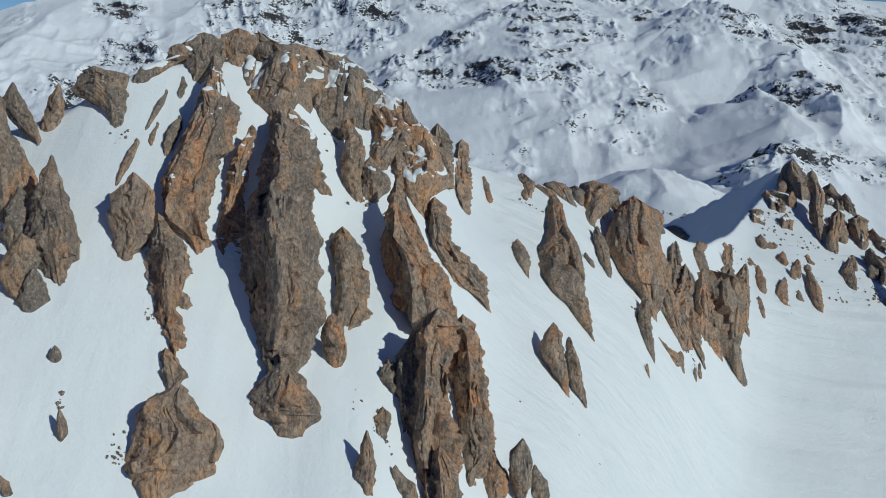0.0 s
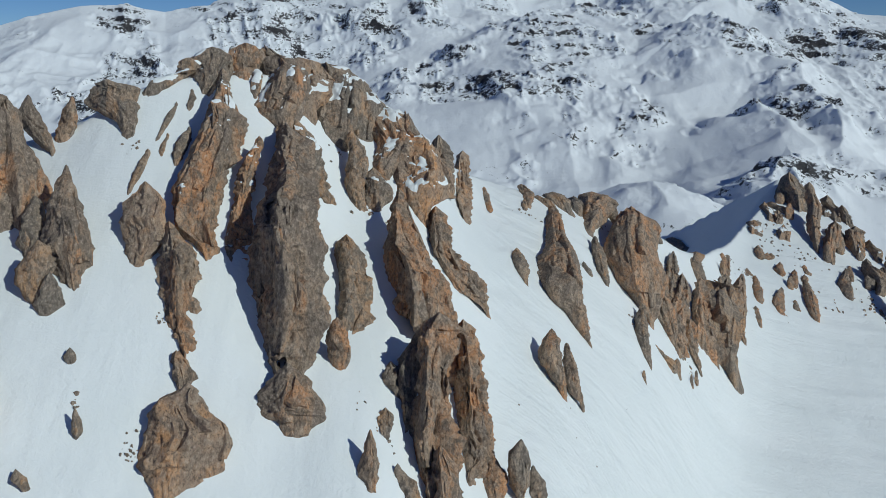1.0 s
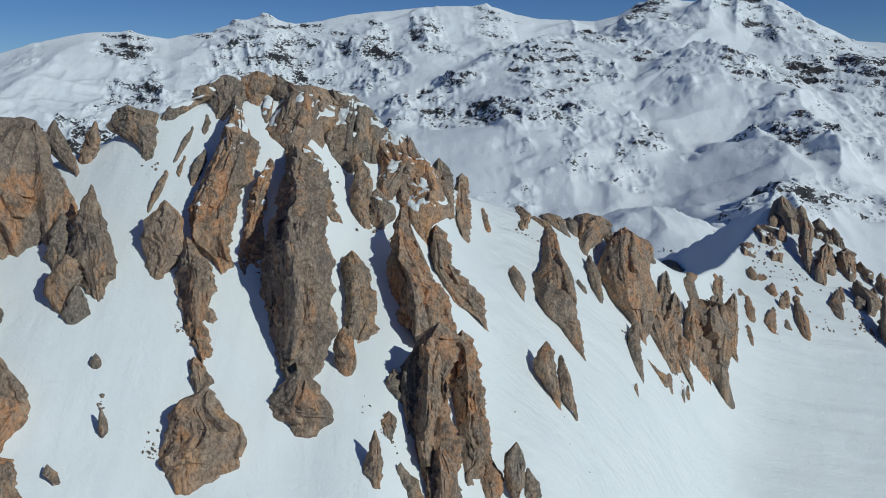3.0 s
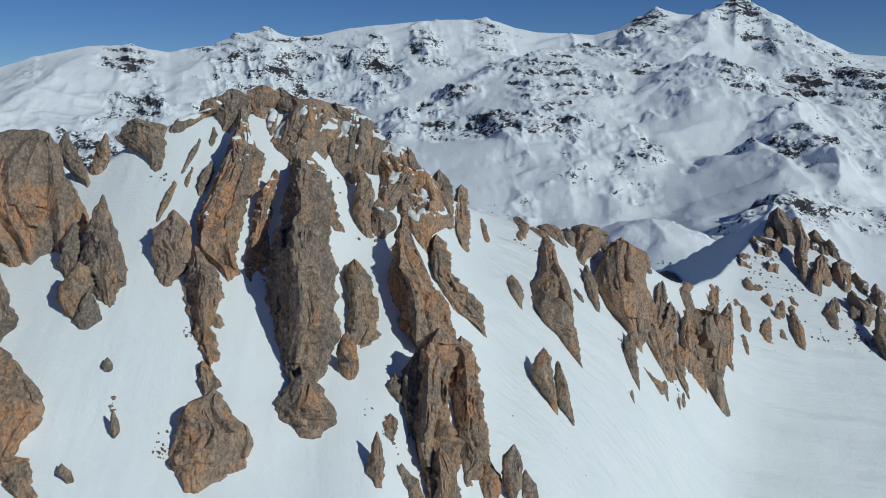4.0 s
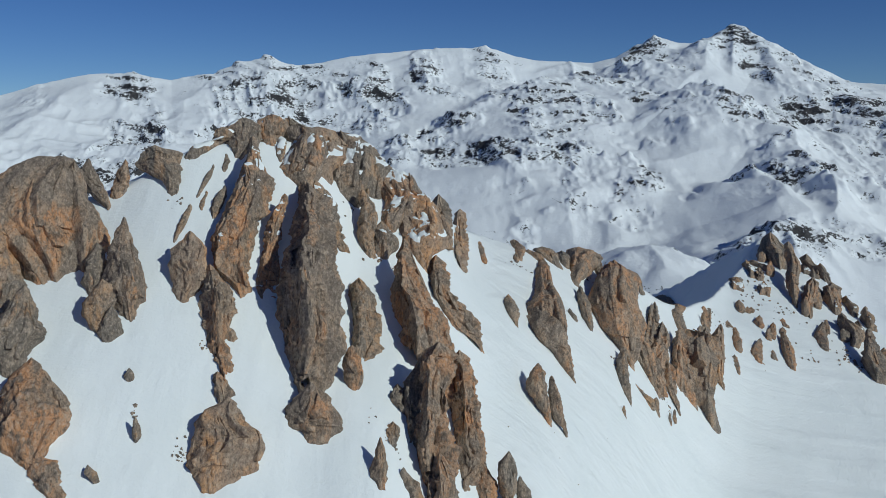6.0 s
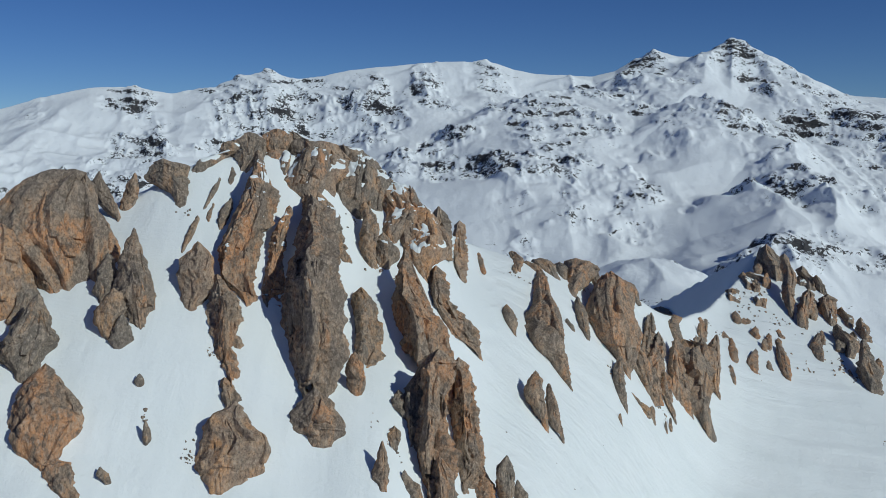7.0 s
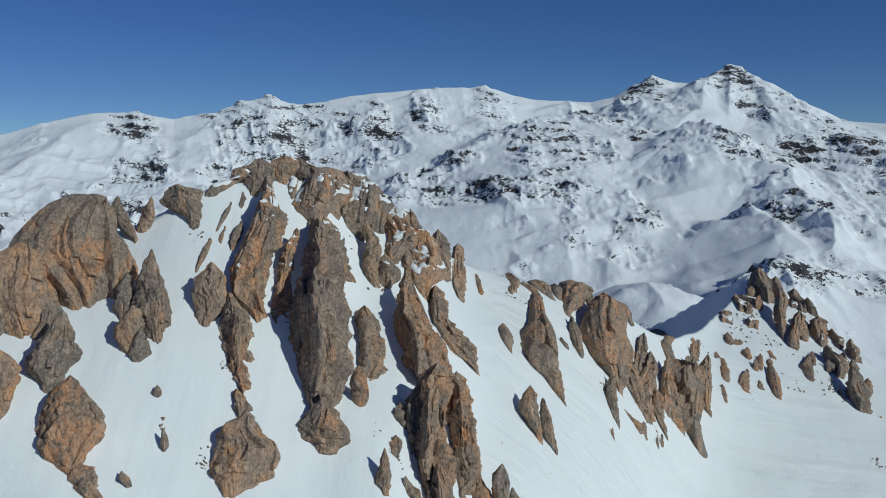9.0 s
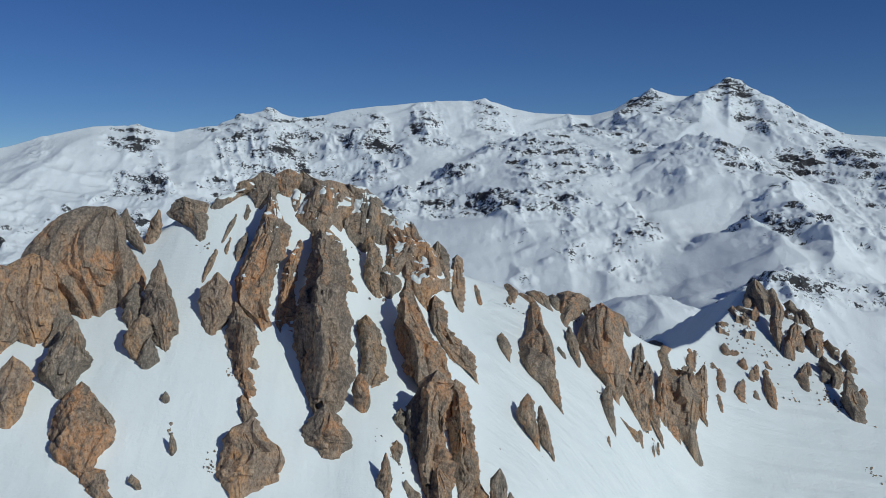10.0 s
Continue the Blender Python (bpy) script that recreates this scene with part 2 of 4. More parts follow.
# ---- the near slope ----
az = bearings(0.11, 31.0)
r = np.concatenate([np.geomspace(0.01, 70, 40)[:-1], np.arange(70, 300, 0.75), np.arange(300, 460, 1.2), np.geomspace(460, 1100, 60)])
A, Rr = np.meshgrid(az, r)
gx, gy = HUB[0] + Rr * np.sin(np.radians(A)), HUB[1] + Rr * np.cos(np.radians(A))
gz = near_height(gx, gy)
sheet("ground", SNOW, az, r, gz, "steep white snow face with wind-packed texture", "snow slope")

# ---- the far massif ----
SKYLINE = ((-60, 250), (-40, 120), (-32, 60), (-24.8, 179), (-22.5, 235), (-20.4, 270), (-18.3, 286), (-15.9, 260), (-13.7, 288), (-12.1, 340), (-10.3, 373),
           (-8.9, 328), (-7.6, 345), (-5.6, 372), (-3.3, 391), (-0.9, 413), (2.4, 418), (4.1, 373), (5.4, 357), (8.7, 344), (10.0, 368), (11.2, 422),
           (12.3, 451), (13.5, 424), (15.2, 411), (15.8, 459), (16.6, 504), (17.4, 460), (19.0, 370), (20.2, 319), (21.4, 268), (22.6, 242), (24.5, 222), (34, 150), (60, 300))


# Spurs and ridges of the massif: bareness, steepness, crest line.
RIDGES = (
    (0.05, 0.5, ((-1785, 4165, 230), (-1615, 3640, 10), (-1410, 3075, -173), (-1330, 2670, -279))),
    (0.13, 0.55, ((-1420, 4305, 287), (-1350, 4010, 128), (-1245, 3835, 38), (-1175, 3490, -93), (-1120, 2980, -221))),
    (0.08, 0.5, ((-1080, 4400, 288), (-940, 4125, 156), (-880, 3780, 11))),
    (0.12, 0.55, ((-815, 4455, 374), (-830, 4250, 215), (-720, 4070, 130), (-640, 3830, 11))),
    (0.14, 0.6, ((-865, 4365, 236), (-690, 4395, 247), (-490, 4435, 290), (-375, 4315, 213))),
    (0.12, 0.55, ((-375, 4315, 238), (-235, 4075, 154), (-305, 3770, 33))),
    (0.08, 0.5, ((190, 4525, 418), (210, 4325, 288))),
    (0.06, 0.45, ((1170, 4325, 362), (990, 4215, 324), (660, 4130, 263), (405, 4010, 249), (235, 3875, 151), (25, 3680, 49), (-120, 3430, -35), (-205, 3175, -132))),
    (0.15, 0.6, ((415, 4000, 243), (460, 3855, 168), (485, 3700, 97))),
    (0.11, 0.65, ((395, 4010, 244), (350, 3715, 101), (370, 3510, 30), (415, 3305, -78), (435, 2950, -219))),
    (0.13, 0.55, ((630, 4085, 182), (770, 4060, 195), (870, 3985, 201))),
    (0.11, 0.55, ((800, 3800, 121), (950, 3660, 210), (1045, 3550, 183), (1055, 3370, 92), (1135, 3185, 31), (1115, 2875, -60), (1055, 2465, -183))),
    (0.07, 0.6, ((1300, 4340, 502), (1275, 4170, 349), (1400, 3890, 169), (1505, 3580, 31), (1540, 3235, -105))),
    (0.06, 0.6, ((1300, 4340, 502), (1190, 4215, 353), (1040, 4100, 285))),
    (0.08, 0.55, ((975, 4425, 452), (845, 4350, 369), (740, 4320, 317))),
    (0.13, 0.55, ((1135, 2320, -228), (915, 2305, -202), (820, 2235, -223), (750, 2155, -258))),
    (0.1, 0.5, ((300, 1855, -260), (380, 1840, -217), (430, 1780, -206), (430, 1675, -237))),
    (0.1, 0.4, ((80, 3280, -111), (215, 3225, -86), (360, 3160, -131))),
    (0.12, 0.45, ((540, 3035, -156), (580, 3025, -113), (615, 2970, -158))),
    (0.1, 0.4, ((455, 2795, -216), (510, 2785, -200), (545, 2730, -227))),
    (0.05, 0.4, ((930, 2830, -117), (955, 2615, -163), (1000, 2490, -185))),
    (0.1, 0.5, ((1300, 4340, 498), (1430, 4250, 395), (1560, 4150, 300), (1660, 4000, 215))),
    (0.09, 0.5, ((1560, 4150, 290), (1600, 3850, 170), (1650, 3500, 40), (1640, 3100, -90))),
    (0.09, 0.5, ((1400, 3750, 110), (1440, 3400, 0), (1420, 3050, -110), (1350, 2700, -170))),
    (0.1, 0.5, ((1180, 3600, 80), (1260, 3200, -40), (1240, 2800, -130))),
    (0.08, 0.5, ((-100, 4480, 405), (-60, 4250, 260), (20, 4050, 170))),
    (0.08, 0.5, ((560, 4420, 350), (600, 4250, 250), (640, 4130, 190))),
    (0.1, 0.45, ((-180, 3475, -72), (-55, 3480, -41), (25, 3280, -111))),
)


SHARP = ((1300, 4340), (975, 4425), (800, 3800), (415, 4000))


def alpine(x, y, octaves, seed):
    """Ridged noise whose fine detail gathers on the ridges and leaves the hollows smooth, 0..1."""
    total, amp, norm, weight = 0.0, 1.0, 0.0, 1.0
    for k in range(octaves):
        n = (1 - np.abs(vnoise(x * 2 ** k + 7.9 * k, y * 2 ** k - 3.3 * k, 0.0, seed + k))) ** 2 * weight
        total, norm = total + amp * n, norm + amp
        weight = np.clip(1.7 * n, 0, 1)
        amp *= 0.55
    return total / norm


def far_height(az, r):
    """Height and bareness of the far range."""
    x, y = HUB[0] + r * np.sin(np.radians(az)), HUB[1] + r * np.cos(np.radians(az))
    wx = x + 60 * fbm(x / 300, y / 300, 0, 3, 71)
    wy = y + 60 * fbm(x / 300, y / 300, 0, 3, 72)
    top = np.interp(az, [s[0] for s in SKYLINE], [s[1] for s in SKYLINE])
    t = np.clip((r - 1500) / (4550 - 1500), 0, 1.0)
    near_top = smooth(0.72, 1.0, t)
    z = -640 + (top * near_top + 300 * (1 - near_top) + 640) * (0.55 * t + 0.45 * t ** 2.6) - 0.09 * x * smooth(0.5, 0.1, t)
    z = z + 70 * fbm(wx / 700, wy / 700, 0, 4, 31, 0.5, True) * smooth(0.05, 0.3, t) * smooth(1.0, 0.85, t)
    bare = np.zeros_like(z)
    for rock, steep, line in RIDGES:
        best = np.full(z.shape, -1e9)
        close = np.full(z.shape, 1e9)
        steep = steep if line[0][:2] in SHARP else 0.82 * steep
        for p, q in zip(line[:-1], line[1:]):
            p, q = np.array(p, float), np.array(q, float)
            d = q - p
            k = np.clip(((wx - p[0]) * d[0] + (wy - p[1]) * d[1]) / (d[0] ** 2 + d[1] ** 2), 0, 1)
            far = np.hypot(wx - p[0] - k * d[0], wy - p[1] - k * d[1])
            best = np.maximum(best, p[2] + k * d[2] - steep * far)
            close = np.minimum(close, far)
        h = np.clip(0.5 + 0.5 * (best - z) / 35, 0, 1)
        z = z * (1 - h) + best * h + 35 * h * (1 - h) * 0.5
        bare = np.maximum(bare, 0.8 * rock * smooth(200, 20, close))
    inner = smooth(0.03, 0.16, t) * (1 - 0.7 * smooth(0.92, 1.0, t))
    # rock comes through in clusters along the spurs and in scattered knolls; the snow between lies smooth
    patch = fbm(x / 230, y / 230, 0, 4, 53, 0.6)
    rocky = np.clip(smooth(0.012, 0.07, bare) * smooth(-0.55, 0.15, patch) + 0.75 * smooth(0.10, 0.42, fbm(x / 260, y / 260, 0, 4, 57, 0.6)), 0, 1)
    swell = 38 * (alpine(wx / 640, wy / 640, 3, 41) - 0.45) + 11 * fbm(wx / 170, wy / 400, 0, 4, 45) + 2 * fbm(x / 45, y / 90, 0, 3, 46)
    crags = 50 * (alpine((wx + 0.4 * wy) / 150, wy / 300, 5, 43) - 0.35) + 13 * fbm(x / 55, y / 55, 0, 3, 47, 0.6, True)
    z = z + (swell + crags * rocky) * inner
    # cliff bands: the ground steps up in tilted strata there
    level = (z + 0.10 * x + 45 * fbm(x / 260, y / 260, 0, 4, 59, 0.6)) / 40
    part = level - np.floor(level)
    z = z + 0.26 * rocky * (smooth(0.30, 0.70, part) - part) * 40 * smooth(0.1, 0.3, t)
    bare = rocky
    return z - np.maximum(r - 4560, 0) * 0.8, bare


faz = bearings(0.058, 31.0)
fr = np.concatenate([np.geomspace(900, 1700, 20)[:-1], np.arange(1700, 4700, 7.5), np.geomspace(4700, 4900, 6)])
A, Rr = np.meshgrid(faz, fr)
fz, bare = far_height(A, Rr)
slope = np.hypot(np.gradient(fz, axis=0) / np.gradient(Rr, axis=0), np.gradient(fz, axis=1) / np.maximum(np.gradient(np.radians(A), axis=1) * Rr, 1e-6))
bare = -0.02 + bare * (0.075 + 0.10 * smooth(0.40, 1.05, slope))
sheet("mountain_range", MASSIF, faz, fr, fz, "far snow-covered mountain range with dark rock bands", "mountain range", bare)


# ---- rocks ----
LABELS = {
    "cliff": ("broad weathered brown and orange rock cliff above the snow", "cliff"),
    "rock_spur": ("dark grey rock spur running down into snow", "rock spur"),
    "rock_fin": ("thin upright brown rock fin standing in snow", "rock fin"),
    "crest_rock": ("jagged dark rock on the snow crest", "rock"),
    "rock_spire": ("pointed brown rock spire rising from the snow slope", "rock spire"),
    "boulder": ("rounded weathered brown boulder bedded in snow", "boulder"),
    "small_boulder": ("small dark boulder sticking out of the snow", "boulder"),
    "rock_block": ("squarish orange-brown rock block beside the snow gully", "rock"),
    "rock_rib": ("long cracked brown rock rib between snow gullies", "rock rib"),
    "rock_nub": ("small dark rock nub beside the rib", "rock"),
    "rock_pillar": ("tall brown rock pillar leaning on the slope", "rock pillar"),
    "arch_rib": ("tall orange-brown rock rib with hollows and arch", "rock rib"),
    "dark_outcrop": ("low dark broken rock outcrop dusted with snow", "outcrop"),
    "summit_crag": ("broken dark brown summit crag with snow on ledges", "crag"),
    "summit_buttress": ("steep brown rock buttress below the summit", "buttress"),
    "rock_tower": ("upright orange rock tower on the ridge", "rock tower"),
    "rock_slab": ("thin dark rock strip showing through the snow", "rock"),
    "rock_crag": ("jagged brown rock crag on the snowy ridge", "crag"),
    "rock_wall": ("broad jagged orange-brown rock wall on the snowy ridge", "crag"),
    "rock_pinnacle": ("sharp brown rock pinnacle of the ridge comb", "pinnacle"),
}


def facet(x, y, z, seed):
    """Noise that is linear on each tetrahedron of a lattice, -1..1: flat facets that meet in sharp edges."""
    q = np.stack(np.broadcast_arrays(x, y, z))
    base = np.floor(q)
    f = q - base
    order = np.argsort(-f, axis=0)
    f = np.take_along_axis(f, order, axis=0)
    total = hash01(*base, seed) * (1 - f[0])
    for k in range(3):
        np.put_along_axis(base, order[k:k + 1], np.take_along_axis(base, order[k:k + 1], axis=0) + 1, axis=0)
        total = total + hash01(*base, seed) * (f[k] - (f[k + 1] if k < 2 else 0))
    return 2 * total - 1


def facets(x, y, z, size, tall, octaves, seed, gain=0.45, step=0.45):
    """Facets in facets, each level turned against the last and tall times as long along z."""
    total, amp = 0.0, 1.0
    for k in range(octaves):
        x, y = 0.8 * x - 0.6 * y + 3.7, 0.6 * x + 0.8 * y - 1.9
        total = total + amp * facet(x / size, y / size, (z + 0.35 * x) / (size * tall), seed + 13 * k)
        amp, size = amp * gain, size * step
    return total


# Sections of a rock, from its right edge over the front to the back: a sharp-crested rib, and a blunt block.
RIB = ((1.0, -0.3), (0.92, 0.22), (0.52, 0.60), (0.0, 1.05), (-0.14, 0.62), (-0.50, 0.0), (-1.0, -0.40), (-0.5, -0.9), (0.5, -0.9))
BLOCK = ((1.0, -0.3), (0.93, 0.30), (0.58, 0.72), (0.10, 1.0), (-0.50, 0.90), (-0.88, 0.30), (-1.0, -0.3), (-0.5, -0.9), (0.5, -0.9))

SHARD = ((1.0, -0.25), (0.72, 0.45), (0.25, 0.95), (-0.05, 1.0), (-0.55, 0.40), (-0.9, 0.05), (-1.0, -0.5), (-0.4, -1.0), (0.5, -0.9))


def loft(p, w, thick, seed, grain, across, rough=1.0, section=RIB):
    """Rock surface round a spine p with half-widths w: an angular, broken pillar. Returns rows of ring points and its frame."""
    rng = np.random.default_rng(seed * 7 + 1)
    step = np.concatenate([[0], np.cumsum(np.linalg.norm(np.diff(p, axis=0), axis=1) + 1e-3)])
    nv = int(np.clip(step[-1] / grain, 10, 230))
    nu = int(np.clip(2 * math.pi * w.max() * 0.75 / grain, 12, 190))
    u = np.linspace(0, step[-1], nv)
    c = np.stack([curve(step, p[:, k], u) for k in range(3)], -1)
    hw = np.interp(u, step, w)
    tan = np.gradient(c, axis=0)
    tan /= np.linalg.norm(tan, axis=1)[:, None]
    front = np.cross(tan, across[None, :])
    front /= np.maximum(np.linalg.norm(front, axis=1), 1e-6)[:, None]
    depth = np.convolve(np.pad(hw, 8, mode="edge"), np.ones(17) / 17, "valid")[:nv] * thick
    W = max(float(np.median(hw)), 0.3)
    crest = rng.uniform(-0.50, 0.05) if section is RIB else rng.uniform(-0.3, 0.3)
    loose = 0.4 if section is SHARD else 1.0
    wander = 0.22 * loose * facet(u / (2.4 * W), 3.3, seed * 1.9, seed)
    corners = []
    for i, (kx, ky) in enumerate(section):
        slide = crest + wander if 2 <= i <= 4 else 0.4 * (crest + wander) if i == 5 else 0.0
        corners.append((kx + slide + 0.17 * loose * facet(u / (1.1 * W), i * 9.1, seed * 3.7, seed), ky + 0.20 * loose * facet(u / (1.1 * W), i * 5.3 + 40, seed * 1.7, seed + 2)))
    cx, cy = np.stack([k[0] for k in corners], 1), np.stack([k[1] for k in corners], 1)
    ring_at = np.array([0, 0.12, 0.25, 0.39, 0.52, 0.67, 0.80, 0.88, 0.94, 1.0])
    cx, cy = np.hstack([cx, cx[:, :1]]), np.hstack([cy, cy[:, :1]])
    at = np.linspace(0, 1, nu, endpoint=False)
    k = np.clip(np.searchsorted(ring_at, at, "right") - 1, 0, 8)
    f = (at - ring_at[k]) / (ring_at[k + 1] - ring_at[k])
    ex, ey = cx[:, k] * (1 - f) + cx[:, k + 1] * f, cy[:, k] * (1 - f) + cy[:, k + 1] * f
    # gullies that run down the rock
    for k in range(rng.integers(1, 4) if section is RIB else 0):
        mid_at = rng.uniform(0.14, 0.66) + 0.07 * facet(u / (2 * W), k * 3.1, seed * 2.3, seed + 50)
        mid, span = rng.uniform(0.2, 0.8), rng.uniform(0.2, 0.5)
        deep = rng.uniform(0.14, 0.38) * smooth(span, span * 0.5, np.abs(u / step[-1] - mid))
        off = (at[None, :] - mid_at[:, None]) / rng.uniform(0.025, 0.055)
        cut = 1 - deep[:, None] * np.clip(1 - np.abs(off), 0, 1)
        ex, ey = ex * cut, ey * cut
    # uneven flanks, each side notched on its own
    flank = [1 + 0.09 * loose * facets(u, 7.7 * side, 0.0, 1.1 * min(W, 3.0) + 0.3, 1.0, 2, seed + 60 + side, 0.5) for side in (0, 1)]
    ex = np.where(ex > 0, ex / ex.max(1)[:, None] * flank[0][:, None], ex / -ex.min(1)[:, None] * flank[1][:, None])
    ring = across * (hw[:, None] * ex)[..., None] + front[:, None, :] * (depth[:, None] * ey)[..., None]
    P = c[:, None, :] + ring
    n = ring / np.maximum(np.linalg.norm(ring, axis=2), 1e-6)[..., None]
    Wf = min(W, 3.0)
    calm = 1.0 if section is not BLOCK else 0.5 if W < 4 else 0.35
    # broken surface, in the rock's own axes: across, outwards, along the spine
    x = hw[:, None] * ex + 31.7 * seed
    y = depth[:, None] * ey
    z = np.zeros_like(x) + u[:, None]
    x = x + 0.12 * Wf * fbm(x / Wf, y / Wf, z / (1.5 * Wf), 2, seed + 3)
    z = z + 0.2 * Wf * fbm(y / Wf, z / Wf, x / Wf, 2, seed + 4)
    inside = 0.50 + 0.50 * np.clip(1.25 - np.abs(ex), 0, 1)
    m = 0.25 * Wf * loose * facets(x, y, z, 0.9 * Wf + 0.2, 1.4, 2, seed + 5, 0.6) * inside
    m = m + 0.30 * loose * min(W, 1.8) * facets(x, y, z, 0.30 * Wf + 0.35, 1.05, 3, seed + 6, 0.5)
    # joints: thin clefts along the rock, and a few across
    cleft = np.abs(facet(x / (0.6 * Wf + 0.3), y / (0.6 * Wf + 0.3), z / (2.6 * Wf + 1.0), seed + 31))
    ledge = np.abs(facet(x / (1.6 * Wf), y / (1.6 * Wf), (z + 0.5 * x) / (0.9 * Wf + 0.4), seed + 37))
    some = smooth(0.12, 0.5, fbm(x / (1.8 * Wf), y / (1.8 * Wf), z / (2.5 * Wf), 2, seed + 33))
    m = m - 0.14 * some * loose * Wf * np.clip(1 - cleft / 0.10, 0, 1) - 0.09 * some * Wf * np.clip(1 - ledge / 0.07, 0, 1)
    small = 0.17 * facets(x, y, z, 0.6, 1.2, 2, seed + 21, 0.6) + 0.10 * fbm(x / 1.1, y / 1.1, z / 1.5, 4, seed + 23, 0.6, True)
    m = m * calm
    edge = np.minimum(hw / W, 1.0)[:, None]
    P = P + n * (rough * m * edge + small * np.minimum(edge * W, 1))[..., None]
    return P, c, hw, depth, front


def skin(name, P, material, base):
    """A closed rock mesh from rows of ring points."""
    nv, nu = P.shape[:2]
    co = np.vstack([P.reshape(-1, 3), P[0].mean(0), P[-1].mean(0)])
    i, j = np.arange(nv - 1)[:, None] * nu, np.arange(nu)[None, :]
    j2 = (j + 1) % nu
    k = np.arange(nu)
    k2 = (k + 1) % nu
    faces = np.stack([i + j, i + j2, i + nu + j2, i + nu + j], -1).reshape(-1, 4).tolist()
    faces += np.stack([np.full(nu, nv * nu), k2, k], -1).tolist()
    faces += np.stack([np.full(nu, nv * nu + 1), (nv - 1) * nu + k, (nv - 1) * nu + k2], -1).tolist()
    me = bpy.data.meshes.new(name)
    me.from_pydata((co - base).tolist(), [], faces)
    me.materials.append(material)
    me.polygons.foreach_set("use_smooth", np.ones(len(me.polygons), bool))
    me.update()
    me.set_sharp_from_angle(angle=radians(24))
    return new(name, me)


def crag(name, tone, thick, seed, *spine, flakes=1.0, snow=0.12, hollows=()):
    """A rock along a spine from top to foot: each station a place and a half-width. The foot runs on below the snow;
    flakes and snow patches are parts of it."""
    rng = np.random.default_rng(seed)
    s = np.array(spine, float)
    p, w = s[:, :3], s[:, 3]
    hang = max(0.0, p[-1][2] - float(near_height(p[-1][0], p[-1][1], False)))
    if "boulder" in name:
        back = p[-1] - np.array([*HUB[:2], p[-1][2]])
        foot = p[-1] + back / np.linalg.norm(back) * (0.7 * w.max() + 1.2 * hang) + np.array([0, 0, -0.12 * w.max()])
    else:
        foot = p[-1] + (p[-1] - p[-2]) / max(np.linalg.norm(p[-1] - p[-2]), 1e-6) * 0.4 * w.max() + np.array([0, 0, -0.5 * w.max() - 0.6 * hang])
    tip = p[0] + np.array([0, 0, (0.35 if name in ("summit_crag", "crest_rock", "cliff") else 0.9) * min(w[0], 2.2)])
    p = np.vstack([tip, p, foot])
    w = np.concatenate([[0.06 * w[0]], w, [w[-1] * (0.8 if "boulder" in name else 1.0)]])
    w = w * (1.15 if name == "summit_crag" else 0.95)
    away = np.array([p[:, 0].mean() - HUB[0], p[:, 1].mean() - HUB[1], 0])
    far = np.linalg.norm(away)
    away /= far
    across = np.array([away[1], -away[0], 0.0])
    grain = 0.0016 * far
    blunt = name in ("boulder", "small_boulder", "rock_block", "cliff", "rock_nub")
    crested = name in ("arch_rib", "rock_pillar", "summit_buttress", "rock_pinnacle", "rock_tower", "rock_rib", "rock_crag", "dark_outcrop")
    P, c, hw, depth, front = loft(p, w, thick, seed, grain, across, section=RIB if crested else BLOCK)
    for hx, hy, hz, wide, high, deep in hollows:
        off = P - np.array([hx, hy, hz])
        s = np.hypot((off @ across) / wide, off[..., 2] / high)
        s = s + 0.35 * fbm(off[..., 0] / (0.6 * wide), off[..., 1] / (0.6 * wide), off[..., 2] / (0.6 * wide), 3, seed)
        P = P + away * (deep * smooth(1.0, 0.6, s) * (np.einsum('ijk,k->ij', off, away) < 0.6 * deep))[..., None]
    base = c[-1].copy()
    nv = len(c)
    length = np.linalg.norm(np.diff(c, axis=0), axis=1).sum()
    W = float(np.median(hw))

    def shard(start, run, over, size, k, lift=0.0):
        """A pointed splinter on the rock's face, over: its place across, -1..1; size: its half-width there."""
        rows = (np.clip(np.linspace(start, start + run, 6), 0, 0.98) * (nv - 1)).astype(int)
        wide = size * np.maximum(hw[rows], 0.6 * W) * np.array([0.06, 0.42, 0.78, 1.0, 1.0, 0.7])
        face = P[rows, int((0.40 - 0.36 * over) * P.shape[1])]
        out = face - c[rows]
        q = face - out / np.maximum(np.linalg.norm(out, axis=1), 0.1)[:, None] * (0.55 * wide)[:, None]
        q = q + np.array([0, 0, 1.0]) * (np.linspace(lift, 0, 6) * W)[:, None]
        for _ in range(2):
            q[1:-1] = 0.5 * q[1:-1] + 0.25 * (q[:-2] + q[2:])
        return loft(q, wide, 1.0, seed * 31 + k, 1.35 * grain, across, 0.9, SHARD)[0]

    ob = skin(name, P, ROCK[tone], base)
    ob.location = base
    tagged(ob, *LABELS[name], group=LABELS[name][1] + "s")
    count = int(np.clip((1 if blunt else 2) + length * W / (24 if blunt else 9), 1, 8)) if W > 0.3 else 0
    for k in range(min(count, 2) if hollows else count):
        size = rng.uniform(0.24, 0.46)
        over = rng.uniform(-1, 1) * (1.02 - size)
        start = rng.uniform(0.01, 0.22) if k % 2 else rng.uniform(0.15, 0.62)
        F = shard(start, rng.uniform(0.3, 0.6), over, size, k, rng.uniform(0.0, 0.35 if name in ("rock_crag", "rock_pinnacle") else 0.12) if start < 0.15 else 0.0)
        skin("spike", F, ROCK[tone], base).parent = ob
